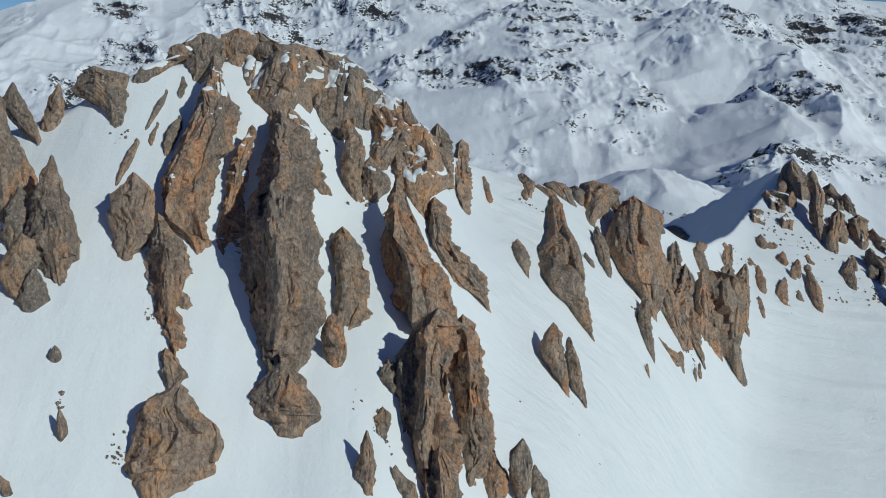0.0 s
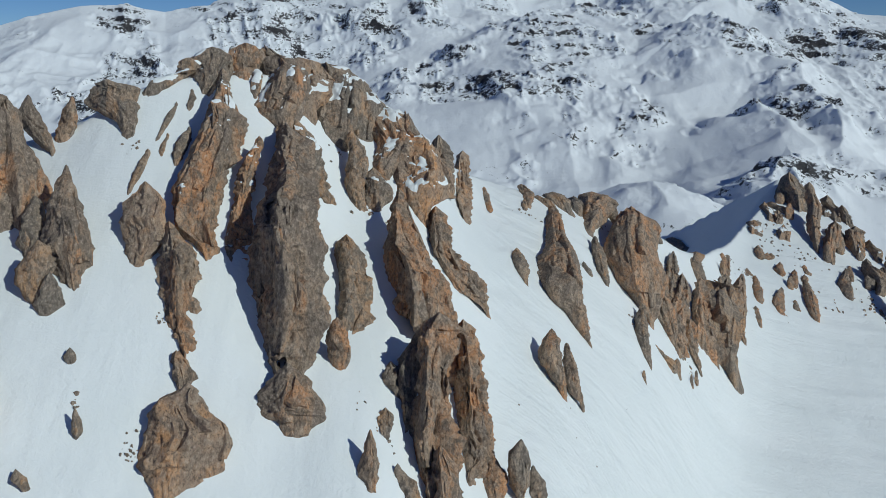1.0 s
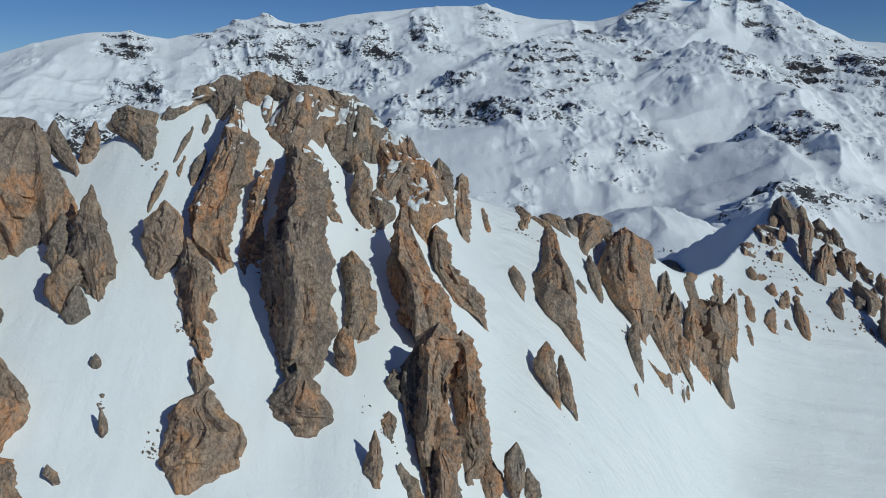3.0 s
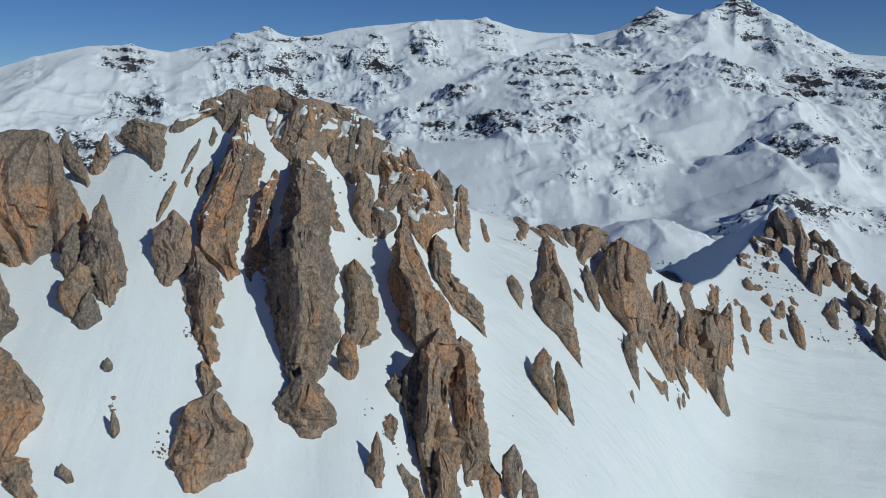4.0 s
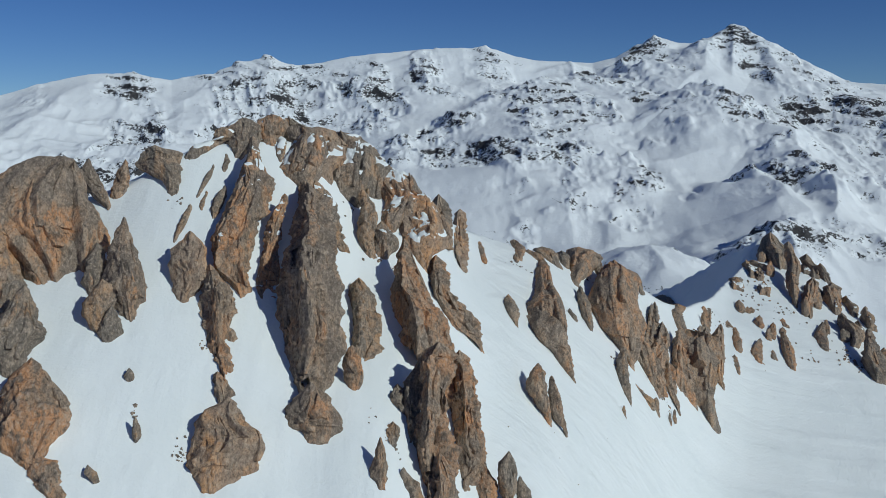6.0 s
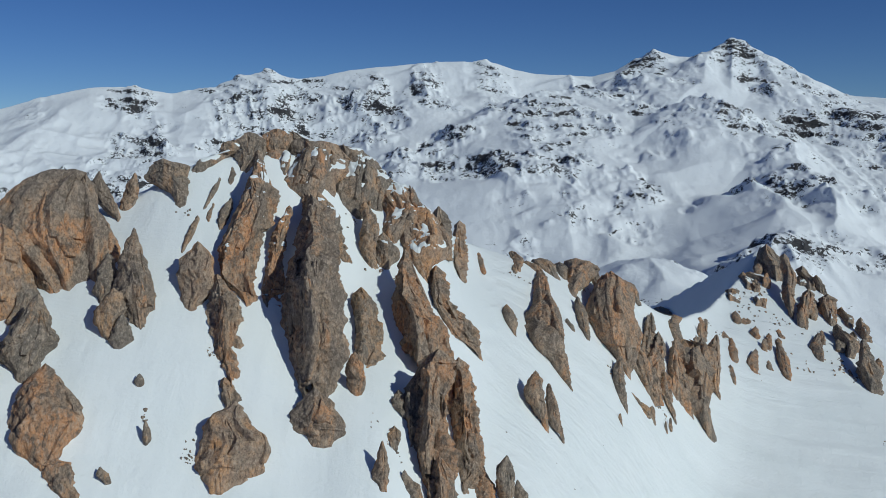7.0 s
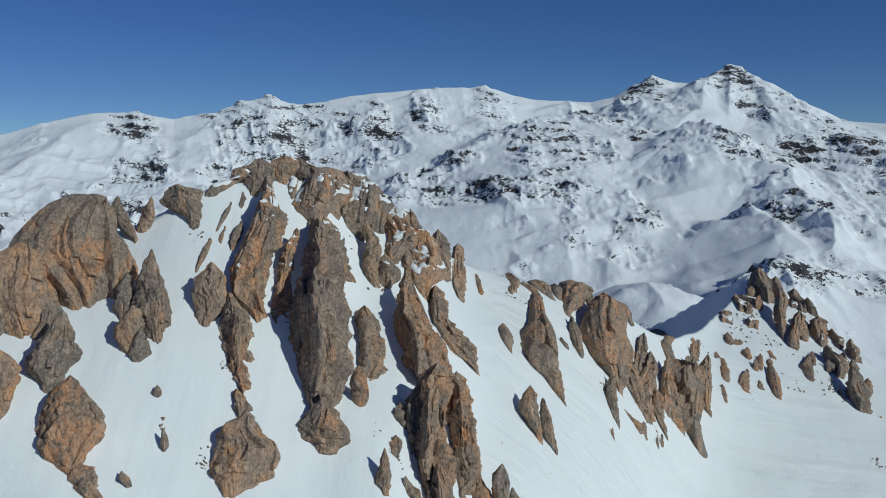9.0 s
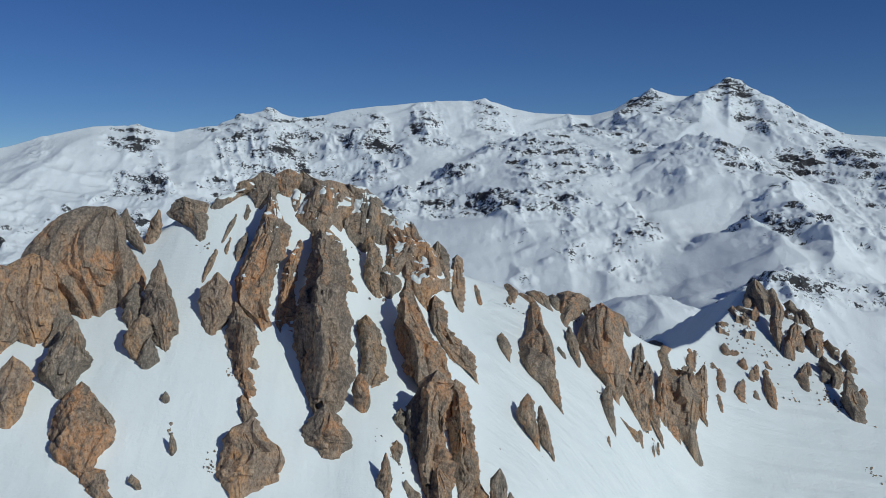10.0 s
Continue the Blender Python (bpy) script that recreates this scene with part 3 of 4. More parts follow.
    for k in range(int(np.clip(length * W / 14, 1, 6) * flakes) if W > 0.3 else 0):
        size = rng.uniform(0.12, 0.22)
        F = shard(rng.uniform(0.02, 0.6), rng.uniform(0.14, 0.3), rng.uniform(-1, 1) * (1.04 - size), size, 200 + k)
        skin("flake", F, ROCK[tone], base).parent = ob
    if snow > 0.4:
        n = np.cross(np.gradient(P, axis=1), np.gradient(P, axis=0))
        n /= np.maximum(np.linalg.norm(n, axis=2), 1e-9)[..., None]
        up = n[..., 2]
        for _ in range(3):
            up = (up + np.roll(up, 1, 0) + np.roll(up, -1, 0) + np.roll(up, 1, 1) + np.roll(up, -1, 1)) / 5
        x, y, z = P[..., 0], P[..., 1], P[..., 2]
        m = up + 0.55 * fbm(x / 2.2, y / 2.2, z / 3.0, 4, seed + 77) - (1.02 - 0.5 * snow)
        m[:2], m[-3:] = -1, -1
        keep = m > 0
        if keep.sum() > 12:
            nu = P.shape[1]
            lift = np.clip(m * 0.6, -0.06, 0.09)
            Q = P + np.array([0, 0, 1.0]) * lift[..., None] + n * 0.5 * lift[..., None]
            i, j = np.meshgrid(np.arange(nv - 1), np.arange(nu), indexing="ij")
            j2 = (j + 1) % nu
            some = keep[i, j] | keep[i + 1, j] | keep[i, j2] | keep[i + 1, j2]
            quads = np.stack([i * nu + j, i * nu + j2, (i + 1) * nu + j2, (i + 1) * nu + j], -1)[some]
            ids, inv = np.unique(quads, return_inverse=True)
            me = bpy.data.meshes.new("snow_patch")
            me.from_pydata((Q.reshape(-1, 3)[ids] - base).tolist(), [], inv.reshape(-1, 4).tolist())
            me.materials.append(SNOW)
            me.polygons.foreach_set("use_smooth", np.ones(len(me.polygons), bool))
            me.update()
            patch = tagged(new("snow_patch", me), "white snow lying on ledges", kind="stuff")
            patch.parent = ob
    return ob


def rubble(x, y, spread, count, size, seed):
    """Loose stones strewn on the snow, too small to pick apart."""
    rng = np.random.default_rng(seed)
    bm = bmesh.new()
    for _ in range(count):
        px, py = x + rng.normal() * spread, y + rng.normal() * spread * 1.3
        pz = float(near_height(px, py))
        s = size * rng.uniform(0.35, 1.3)
        m = Matrix.Translation((px, py, pz)) @ Euler(rng.uniform(0, 6, 3)).to_matrix().to_4x4() @ Matrix.Diagonal((s, s * rng.uniform(0.5, 1), s * rng.uniform(0.4, 0.9), 1))
        made = bmesh.ops.create_icosphere(bm, subdivisions=1, radius=1.0, matrix=m)["verts"]
        for vert in made:
            vert.co += Vector(rng.uniform(-0.22, 0.22, 3) * s)
    me = bpy.data.meshes.new("rubble")
    bm.to_mesh(me)
    bm.free()
    me.materials.append(ROCK["grey"])
    return tagged(new("rubble", me), "small dark stones scattered over the snow", "rubble", kind="stuff")


crag("cliff", "brown", 0.45, 1, (-58, 119.8, -3.2, 1.08), (-60.6, 119.6, -4.3, 4.51), (-61.3, 119.5, -5.4, 6.07), (-61.7, 119.4, -7.7, 7.49), (-61.9, 119.2, -10.1, 8.72), (-61.7, 117.8, -13, 10.11), (-60.6, 116.8, -15.8, 10.25), (-58.5, 116.1, -17.7, 7.57), (-57.6, 115.5, -19.4, 4.71), flakes=2.2)
crag("cliff", "orange", 0.5, 2, (-67.4, 111.5, -10.8, 1.12), (-67.6, 110.9, -12, 3.35), (-67.9, 109.9, -14.2, 5.37), (-68, 108.8, -16.8, 6.53), (-67.7, 107.7, -19.5, 7.13), (-66.1, 106.8, -21.9, 4.92), (-65.2, 106.1, -23.8, 2.4), flakes=2.2)
crag("cliff", "brown", 0.5, 3, (-73.7, 107.2, -12.3, 3.55), (-73.5, 106.1, -13.8, 5.56), (-73.4, 104.9, -16.4, 6.86), (-72.6, 103, -20.7, 6.79), (-71.9, 102.1, -23.2, 5.3), (-70.9, 101.4, -25, 2.99), flakes=2.2)
crag("rock_spur", "grey", 0.9, 4, (-64.7, 113.1, -15.9, 0.35), (-63.2, 111.4, -18.1, 1.14), (-62.1, 109.4, -20.6, 1.66), (-61.4, 107.3, -23.1, 1.69), (-62.4, 105.5, -24.8, 1.05))
crag("rock_spur", "grey", 0.9, 5, (-57.7, 103.3, -20.9, 0.75), (-57.8, 102.3, -22.8, 1.68), (-57.8, 101.3, -24.8, 2.78), (-58.1, 100.4, -26.9, 3.91), (-58.5, 98.9, -28.8, 3.1), (-57.5, 97.6, -30.4, 1.63))
crag("rock_fin", "brown", 0.9, 6, (-58.1, 130.2, -3.6, 0.26), (-58.3, 130.1, -5.6, 1.3), (-57.6, 130.1, -7.7, 1.51), (-55.7, 128.7, -9.7, 1.19), (-54.3, 127.7, -11.4, 0.41))
crag("rock_fin", "brown", 0.9, 7, (-52.4, 131.3, -3.9, 0.31), (-52.8, 131.1, -5.7, 0.89), (-53.2, 131, -7.7, 1.31), (-53.7, 130.4, -9.4, 1.15))
crag("crest_rock", "grey", 0.5, 8, (-48.5, 134.6, -1.6, 0.91), (-47.4, 135.1, -2.7, 3.64), (-48, 134.8, -4.1, 4.12), (-46, 132.4, -5.7, 2.43), (-44.7, 130.9, -7.7, 1.21), (-44.4, 129.5, -9.7, 0.57))
crag("rock_spire", "brown", 0.9, 9, (-47.8, 115.9, -12, 0.25), (-47.8, 115.1, -13.7, 1.06), (-47.5, 113.8, -16.4, 1.96), (-47.1, 112.4, -19.1, 2.68), (-46.5, 111.1, -21.8, 3.2), (-46.1, 109.9, -24, 2.84), (-45.4, 108.9, -24.9, 1.32))
crag("rock_spire", "grey", 0.9, 10, (-51.7, 115, -16.1, 0.56), (-51.4, 114, -18.4, 1.61), (-51.1, 112.5, -21.1, 1.94), (-51.1, 111.4, -22.6, 1.09))
crag("boulder", "grey", 0.65, 11, (-48.1, 106.7, -20.8, 1.06), (-48.5, 106.5, -23, 2.44), (-48.7, 105.8, -24.7, 2.1), (-48.1, 105.1, -26.4, 1.29), (-47.6, 104.6, -27.4, 0.52))
crag("boulder", "grey", 0.65, 12, (-46.4, 105.1, -23.7, 0.33), (-46.3, 104.9, -25.4, 1.33), (-46.5, 104.5, -27.2, 1.76), (-46.5, 104, -28.1, 0.95))
crag("boulder", "brown", 0.65, 13, (-53.3, 94.5, -28.9, 0.62), (-53.5, 93.8, -30.3, 2.38), (-53, 92.4, -32.5, 3.88), (-52.1, 91, -34.7, 4.78), (-51.6, 89.7, -36.4, 4.99), (-51.6, 88.1, -37.6, 3.72), (-51.1, 86.6, -38.8, 2.31), (-50.3, 85.3, -39.8, 0.75))
crag("boulder", "brown", 0.65, 14, (-49.6, 86.1, -38.6, 0.5), (-49.2, 86, -39.4, 2.01), (-48.1, 84.9, -40.7, 1.99), (-47.1, 83.7, -41.9, 1.77), (-46, 82.6, -42.9, 1.15))
crag("boulder", "orange", 0.65, 15, (-63, 93.6, -24.7, 0.4), (-62.8, 93.5, -26, 1.85), (-62.7, 93.1, -27.6, 3.02), (-62.5, 92.4, -29.2, 2.79), (-63.3, 91.6, -30.6, 2.43), (-63.3, 90.8, -33, 2.76), (-63, 90, -33.9, 1.21))
crag("small_boulder", "grey", 0.8, 16, (-42.3, 99.3, -31.1, 0.26), (-42.2, 99.1, -31.9, 0.74), (-42, 98.9, -32.6, 0.52))
crag("small_boulder", "grey", 0.8, 17, (-39.5, 92.6, -35.7, 0.12), (-39.3, 92.3, -36.9, 0.54), (-39.2, 92.1, -38, 0.7), (-39.3, 91.9, -38.6, 0.29))
crag("small_boulder", "grey", 0.8, 18, (-43.5, 86.5, -40.1, 0.24), (-43.1, 86.2, -40.8, 0.8), (-42.4, 85.9, -41.7, 0.48))
crag("rock_block", "orange", 0.7, 19, (-38.1, 116.4, -15.3, 1.46), (-38.2, 116.2, -16.5, 2.61), (-38.2, 115.4, -18.7, 2.94), (-37.9, 114.5, -20.6, 2.71), (-38, 113.4, -22.5, 2.15), (-38.5, 112.4, -23.8, 1.01))
crag("rock_rib", "brown", 0.9, 20, (-34.8, 114.6, -19.3, 0.55), (-34.1, 113.4, -21.3, 1.85), (-33.2, 112, -23.4, 2.63), (-32.8, 110.4, -25.2, 2.56), (-32.6, 108.9, -26.6, 1.85), (-32.3, 107.2, -28.4, 1.5), (-31.8, 105.7, -30.4, 1.61), (-31.1, 104.2, -32.4, 1.55), (-30.7, 103.3, -33.5, 1.27))
crag("rock_nub", "grey", 0.9, 21, (-31.9, 109.7, -27.4, 0.7), (-31.2, 109.3, -28.1, 1.37), (-30.8, 109, -28.6, 0.86))
crag("rock_rib", "brown", 0.9, 22, (-31.1, 102.1, -32.6, 0.59), (-30.7, 101.7, -33.9, 1.41), (-30.1, 101, -35.2, 1.6), (-29.9, 100.5, -35.9, 1.32))
crag("boulder", "orange", 0.6, 23, (-28.4, 96.5, -34.7, 0.75), (-29.4, 96.1, -35.8, 2.39), (-29.4, 95.6, -37, 3.31), (-28.4, 95, -38.8, 4.21), (-28.2, 94, -40.5, 4.62), (-28.9, 93, -41.9, 4.88), (-28.7, 92, -43.2, 4.74), (-28.9, 90.5, -44.1, 2.23))
crag("rock_rib", "brown", 0.9, 24, (-23.8, 137.9, -8.3, 0.99), (-21.9, 133.2, -10.7, 2.87), (-21.1, 126.4, -13.2, 3.43), (-20, 119.2, -16.3, 3.75), (-19.4, 113.6, -19.3, 4.19), (-19.2, 112.4, -22.3, 4.41), (-18.8, 111.1, -25.3, 4.31), (-18.5, 109.9, -28.2, 4.2), (-18.7, 108.7, -31.2, 4.34), (-19, 107.7, -33.3, 4.15), (-19.4, 106.7, -35.3, 3.49), (-19.4, 105.9, -36.6, 2.43), hollows=((-19.4, 104.6, -34.7, 0.7, 1.1, 3.0), (-22.4, 117.3, -15.7, 0.6, 4.1, 1.5),))
crag("rock_pillar", "grey", 0.7, 25, (-23.4, 119.9, -17.7, 1.41), (-23.5, 117.9, -20.7, 1.74), (-23.3, 115.4, -24.5, 1.85), (-23.1, 112.9, -28.1, 1.57), (-23.3, 110.8, -30.7, 0.84))
crag("boulder", "brown", 0.65, 26, (-18.3, 102.4, -34.4, 0.87), (-18.2, 102.3, -35.7, 2.36), (-18.4, 101.9, -37.3, 3.48), (-18.2, 101.4, -39.1, 4.25), (-17.6, 100.8, -40.3, 3.89), (-17.4, 99.8, -41.2, 1.94))
crag("rock_pillar", "grey", 0.7, 27, (-13.8, 128.2, -23.9, 1.13), (-13.4, 126.9, -25.5, 2.51), (-12.8, 123.2, -28.5, 2.73), (-12.2, 120.1, -30.9, 2.5), (-12, 118.2, -32.5, 3.17), (-12.8, 115.3, -33.8, 2.08))
crag("boulder", "brown", 0.65, 28, (-13.1, 108.8, -30.4, 0.66), (-13.1, 109, -32, 1.24), (-13, 109, -34.4, 1.53), (-13, 108.8, -36, 0.91))
crag("arch_rib", "brown", 0.95, 29, (-6.6, 136.1, -17.6, 0.39), (-6.6, 134.2, -19.3, 1.23), (-6.4, 131.5, -21.7, 1.76), (-5.6, 129.2, -24.5, 2.92), (-4.7, 127, -27.3, 3.94), (-4, 124.6, -29.8, 4.43), (-3.8, 122.3, -32, 5.19), (-3.3, 120.7, -33.7, 5.21), (-0.9, 120.7, -35.4, 2.86), (-0.7, 119.4, -36.7, 2.49), hollows=((-5.8, 118.3, -34.0, 2.0, 1.4, 4.5),))
crag("arch_rib", "brown", 0.95, 30, (-0.6, 111.5, -32, 2.68), (-0.9, 109.5, -34.6, 2.54), (-1.5, 107.4, -36.7, 1.7), (-1.5, 106.1, -39.1, 2.1), (-1.5, 104.9, -41.4, 2.85), (-1.5, 103.9, -43.8, 3.76), (-1.6, 102.5, -46, 3.8), (-1.1, 101.6, -47.7, 2.83), (-0.7, 100.8, -49.5, 2.62), (-0.3, 99.4, -52.5, 2.36), hollows=((-1.7, 100.5, -44.8, 0.6, 1.8, 2.5), (-0.1, 106.2, -36.7, 0.5, 2.4, 2.0),))
crag("rock_pillar", "brown", 1.0, 31, (2.6, 120.4, -34.6, 1.49), (3.3, 119.2, -36.9, 1.33), (3.2, 117.7, -39.1, 2.16), (3.4, 115.5, -42.6, 2.67), (3.7, 113.6, -45.6, 2.71), (3.9, 111.7, -48.6, 2.65), (3.6, 109.9, -50.5, 1.99), (3.1, 108.9, -50.9, 0.99), hollows=((1.6, 117.3, -37.8, 0.7, 2.2, 2.0),))
crag("rock_pillar", "brown", 0.9, 32, (-0.4, 100.2, -43.7, 0.74), (-0.1, 100, -45.6, 1.68), (-0.1, 99.4, -48, 2.21), (0.1, 98.5, -52, 2.71))
crag("boulder", "brown", 0.65, 33, (6.3, 111, -49.2, 0.52), (6.5, 110.3, -51, 1.63), (6.1, 109.1, -52.7, 1.84), (6, 107.8, -54.3, 1.46))
crag("rock_spire", "grey", 0.9, 34, (9.8, 109.8, -46.3, 0.29), (9.5, 110, -47.9, 1.22), (9.7, 110.2, -50.2, 1.41), (9.7, 110.2, -52.5, 1.3), (9.8, 110.1, -53.8, 0.56))
crag("boulder", "grey", 0.65, 35, (11.8, 114.2, -51.7, 0.27), (12.2, 113.5, -53.3, 1.07), (12.3, 112.3, -55, 1.29), (12.3, 111.3, -56.2, 0.79))
crag("boulder", "grey", 0.65, 36, (-5.3, 98.4, -44.7, 0.33), (-4.4, 98, -46.6, 1.26), (-3.9, 97, -48.9, 1.71))
crag("rock_spire", "brown", 0.9, 37, (-8.3, 97.5, -40, 0.13), (-8.3, 97, -41.6, 0.68), (-8.4, 96.5, -43.3, 1.04), (-8.6, 95.9, -45, 1.52), (-8.3, 95.3, -46.1, 0.77))
crag("dark_outcrop", "grey", 0.7, 38, (-3.6, 114.3, -34.1, 0.81), (-4.3, 111.8, -36.1, 1.67), (-4.6, 109.4, -38.1, 1.78), (-4.5, 107.2, -40.5, 1.28), (-4.4, 104.7, -43.1, 0.86))
crag("dark_outcrop", "grey", 0.5, 39, (-6.7, 111.1, -37.1, 1.04), (-7, 109.9, -38, 2.06), (-6.6, 109, -38.9, 1.98), (-6, 108.5, -39.7, 1.09))
crag("dark_outcrop", "grey", 0.5, 40, (-7, 104.1, -40.5, 0.82), (-7.3, 103.1, -41.3, 1.23), (-7.3, 102.2, -42.1, 1.06), (-7, 101.3, -43, 0.64))
crag("summit_crag", "grey", 0.6, 41, (-35.5, 144.7, 3, 1.39), (-35.6, 144.6, 1.8, 2.77), (-35.9, 144.3, 0.2, 2.94), (-35.2, 142.2, -1.5, 2.12), (-35.8, 140.8, -3.2, 0.82), snow=0.6)
crag("summit_crag", "grey", 0.6, 42, (-38.8, 143, 1.5, 1), (-38.4, 143, 0.4, 1.79), (-40.1, 142.3, -1, 0.91), (-42, 139, -2.2, 1.42), (-43.2, 137.9, -3.3, 1.05), snow=0.6)
crag("summit_crag", "brown", 0.6, 43, (-31.2, 148.5, 3.4, 2.24), (-31.5, 148.2, 1.9, 2.76), (-31.8, 148, 0.2, 2.16), (-31.3, 146.3, -1, 1.37), snow=0.6)
crag("summit_crag", "grey", 0.6, 44, (-28.9, 151.9, 2.9, 1.94), (-28, 152.1, 1.4, 2.65), (-27.8, 151.9, -0.5, 2.66), snow=0.6)
crag("summit_crag", "grey", 0.6, 45, (-29.8, 148.2, -0, 0.6), (-29, 145.5, -1.2, 0.76), (-29, 143.8, -2.9, 0.63), (-28.9, 142.4, -4.4, 0.29), snow=1.0)
crag("summit_buttress", "brown", 0.8, 46, (-33.3, 141.4, -0.3, 0.62), (-32.3, 136.5, -3.1, 1.08), (-31.6, 133.6, -6.2, 2.24), (-31.1, 132, -7.8, 3.04), (-31.2, 130.3, -9.4, 3.47), (-32.1, 127.4, -11.9, 3.48), (-32.9, 125.1, -13.9, 3.47), (-33.3, 122.9, -15.9, 3.75), (-33.4, 120.9, -17.8, 3.7), (-33, 117.9, -20.9, 3.2), (-30.6, 116.7, -23, 1.41), snow=0.45)
crag("summit_crag", "brown", 0.6, 47, (-26.5, 149.4, 1.7, 2.52), (-25.5, 149.9, -0.4, 2.97), (-24.9, 145.2, -3.3, 3.49), (-25.5, 142.3, -5.9, 3.76), (-25.2, 141, -7.3, 3.07), (-24.6, 140.2, -8.5, 1.57), snow=0.6)
crag("summit_crag", "orange", 0.6, 48, (-23.6, 153.7, 1.2, 3.22), (-22.8, 154.1, -1.6, 3.87), (-22.1, 149.3, -4.3, 3.33), (-22.3, 147.3, -5.9, 1.9), snow=0.6)
crag("summit_crag", "grey", 0.6, 49, (-20, 157.1, 0.3, 3.66), (-18.7, 157.7, -2.3, 4.52), (-17.4, 154.4, -4.9, 4.35), (-17.9, 150.9, -7.7, 4.53), (-17.8, 148.9, -9.6, 2.37), snow=0.6)
crag("summit_crag", "grey", 0.6, 50, (-16.6, 160, -1.8, 2.62), (-15.3, 160, -4.6, 3.1), (-13.9, 156, -7.2, 3.21), (-13.7, 153.6, -9.4, 1.72), snow=0.6)
crag("summit_crag", "grey", 0.6, 51, (-13, 161.5, -4.3, 1.23), (-11.8, 161.2, -6.7, 2.18), (-10.3, 158.8, -8.4, 2.06), snow=0.6)
crag("summit_crag", "brown", 0.6, 52, (-8.8, 160, -7.8, 2.92), (-8.8, 155.3, -10.3, 3.85), (-7.7, 152.7, -12.9, 4.03), (-8.6, 148.8, -14.9, 3.1), (-9.6, 146.7, -15.9, 1.4), snow=0.6)
crag("summit_crag", "orange", 0.6, 53, (-4.7, 157.7, -11.4, 1.07), (-5.1, 153.1, -13.5, 3.41), (-4.5, 151.2, -15.9, 5.04), (-4.1, 148.7, -18.3, 5.11), (-4.8, 145, -20.4, 3.56), (-4.1, 143.8, -22.2, 1.3), snow=0.6)
crag("rock_tower", "grey", 0.9, 54, (-1, 173.3, -13.9, 2.26), (-1.2, 172.7, -15.9, 2.82), (-1, 167.3, -18.1, 2.59), (-0.3, 165.3, -20.3, 2.07))
crag("rock_tower", "orange", 0.9, 55, (3.8, 192, -17.5, 1.25), (3.7, 191.9, -20.1, 1.66), (3.5, 178.4, -23, 1.87), (3.4, 169.6, -24.9, 1.78), (3.8, 165.9, -26.2, 1.05))
crag("rock_fin", "grey", 0.9, 56, (-14.6, 145.4, -10.3, 1.03), (-13.5, 144, -12.6, 1.37), (-13.4, 142.1, -14.9, 1.78), (-13.6, 140.1, -17.4, 1.55), (-12.9, 138.2, -20.1, 1.08), snow=0.45)
crag("rock_fin", "grey", 0.9, 57, (-11, 143.4, -15.7, 0.9), (-10.1, 141.5, -18.1, 2.12), (-10, 140.4, -19.4, 2.1), (-10.3, 139.2, -20.5, 0.92), snow=0.45)
crag("rock_rib", "grey", 0.9, 58, (-22.4, 141, -8, 0.62), (-21.9, 140.5, -9.4, 1.58), (-21.3, 139.5, -11.3, 2.27), (-20.7, 138.5, -13.3, 2.78), (-20.3, 137.3, -15.2, 2.93), (-19.4, 136.3, -16.9, 2.23), (-17.8, 135.8, -18.5, 1.12), snow=0.45)
crag("rock_rib", "brown", 0.6, 59, (-26.2, 131.2, -9.6, 0.45), (-26.7, 129.2, -11.6, 0.93), (-27.2, 127.1, -13.7, 1.24), (-27.3, 125.2, -15.8, 1.42), (-27.4, 123.3, -17.8, 1.33), (-27.5, 121.2, -20, 1.77), (-27.5, 119.1, -22.6, 2.47), (-27.1, 116.9, -24.9, 2.02), snow=0.45)
crag("rock_slab", "grey", 1.1, 60, (-39.2, 136.6, -4.7, 0.16), (-39.6, 134.3, -6.6, 0.55), (-40, 131.9, -8.4, 0.31), (-40.4, 130, -10, 0.23))
crag("rock_slab", "grey", 1.1, 61, (-41, 127.7, -11, 0.34), (-41.3, 125.5, -12.8, 0.67), (-41.6, 123.5, -14.4, 0.59), (-41.9, 121.3, -16.2, 0.25))
crag("rock_slab", "grey", 1.1, 62, (-36.6, 133.2, -8.1, 0.16), (-36.9, 130.9, -9.9, 0.97), (-37.1, 128.8, -11.6, 1.07), (-37.1, 127.4, -12.8, 0.61))
crag("rock_slab", "grey", 1.1, 63, (-37.7, 139.9, -3.1, 0.33), (-37.4, 138.4, -4.4, 0.61), (-37.4, 136.8, -5.7, 0.4))
crag("rock_slab", "grey", 1.1, 64, (-39.2, 131.3, -9, 0.23), (-39.4, 129.4, -10.5, 0.46), (-39.3, 127.9, -11.8, 0.38))
crag("rock_rib", "brown", 0.9, 65, (-1.3, 144.5, -22.3, 1.24), (-1.1, 142.5, -24.3, 2.22), (-0.7, 139.6, -26.9, 2.32), (1.2, 139.5, -29.8, 2.99), (2.7, 138.9, -32.2, 3.21), (4.9, 138.8, -34.8, 1.8), (6.5, 138.4, -36.8, 0.45))
crag("rock_fin", "brown", 0.9, 66, (23.8, 204.3, -30, 0.55), (23.7, 199, -31.7, 1.8), (22.8, 190.6, -33.8, 2.19), (22.5, 183.7, -36, 2.89), (21.3, 177.9, -37.1, 4.11), (20.7, 171.4, -38.9, 4.6), (21.1, 166.8, -41, 4.59), (23.3, 165.3, -43.8, 3), (24.7, 163.1, -46.3, 1.71), (26.1, 162.3, -48.2, 0.4))
crag("rock_fin", "grey", 0.9, 67, (13.6, 170.6, -33.1, 0.47), (13.8, 166.5, -34.7, 1.62), (14.1, 163.8, -36, 1.3), (14.6, 162, -37.2, 0.4))
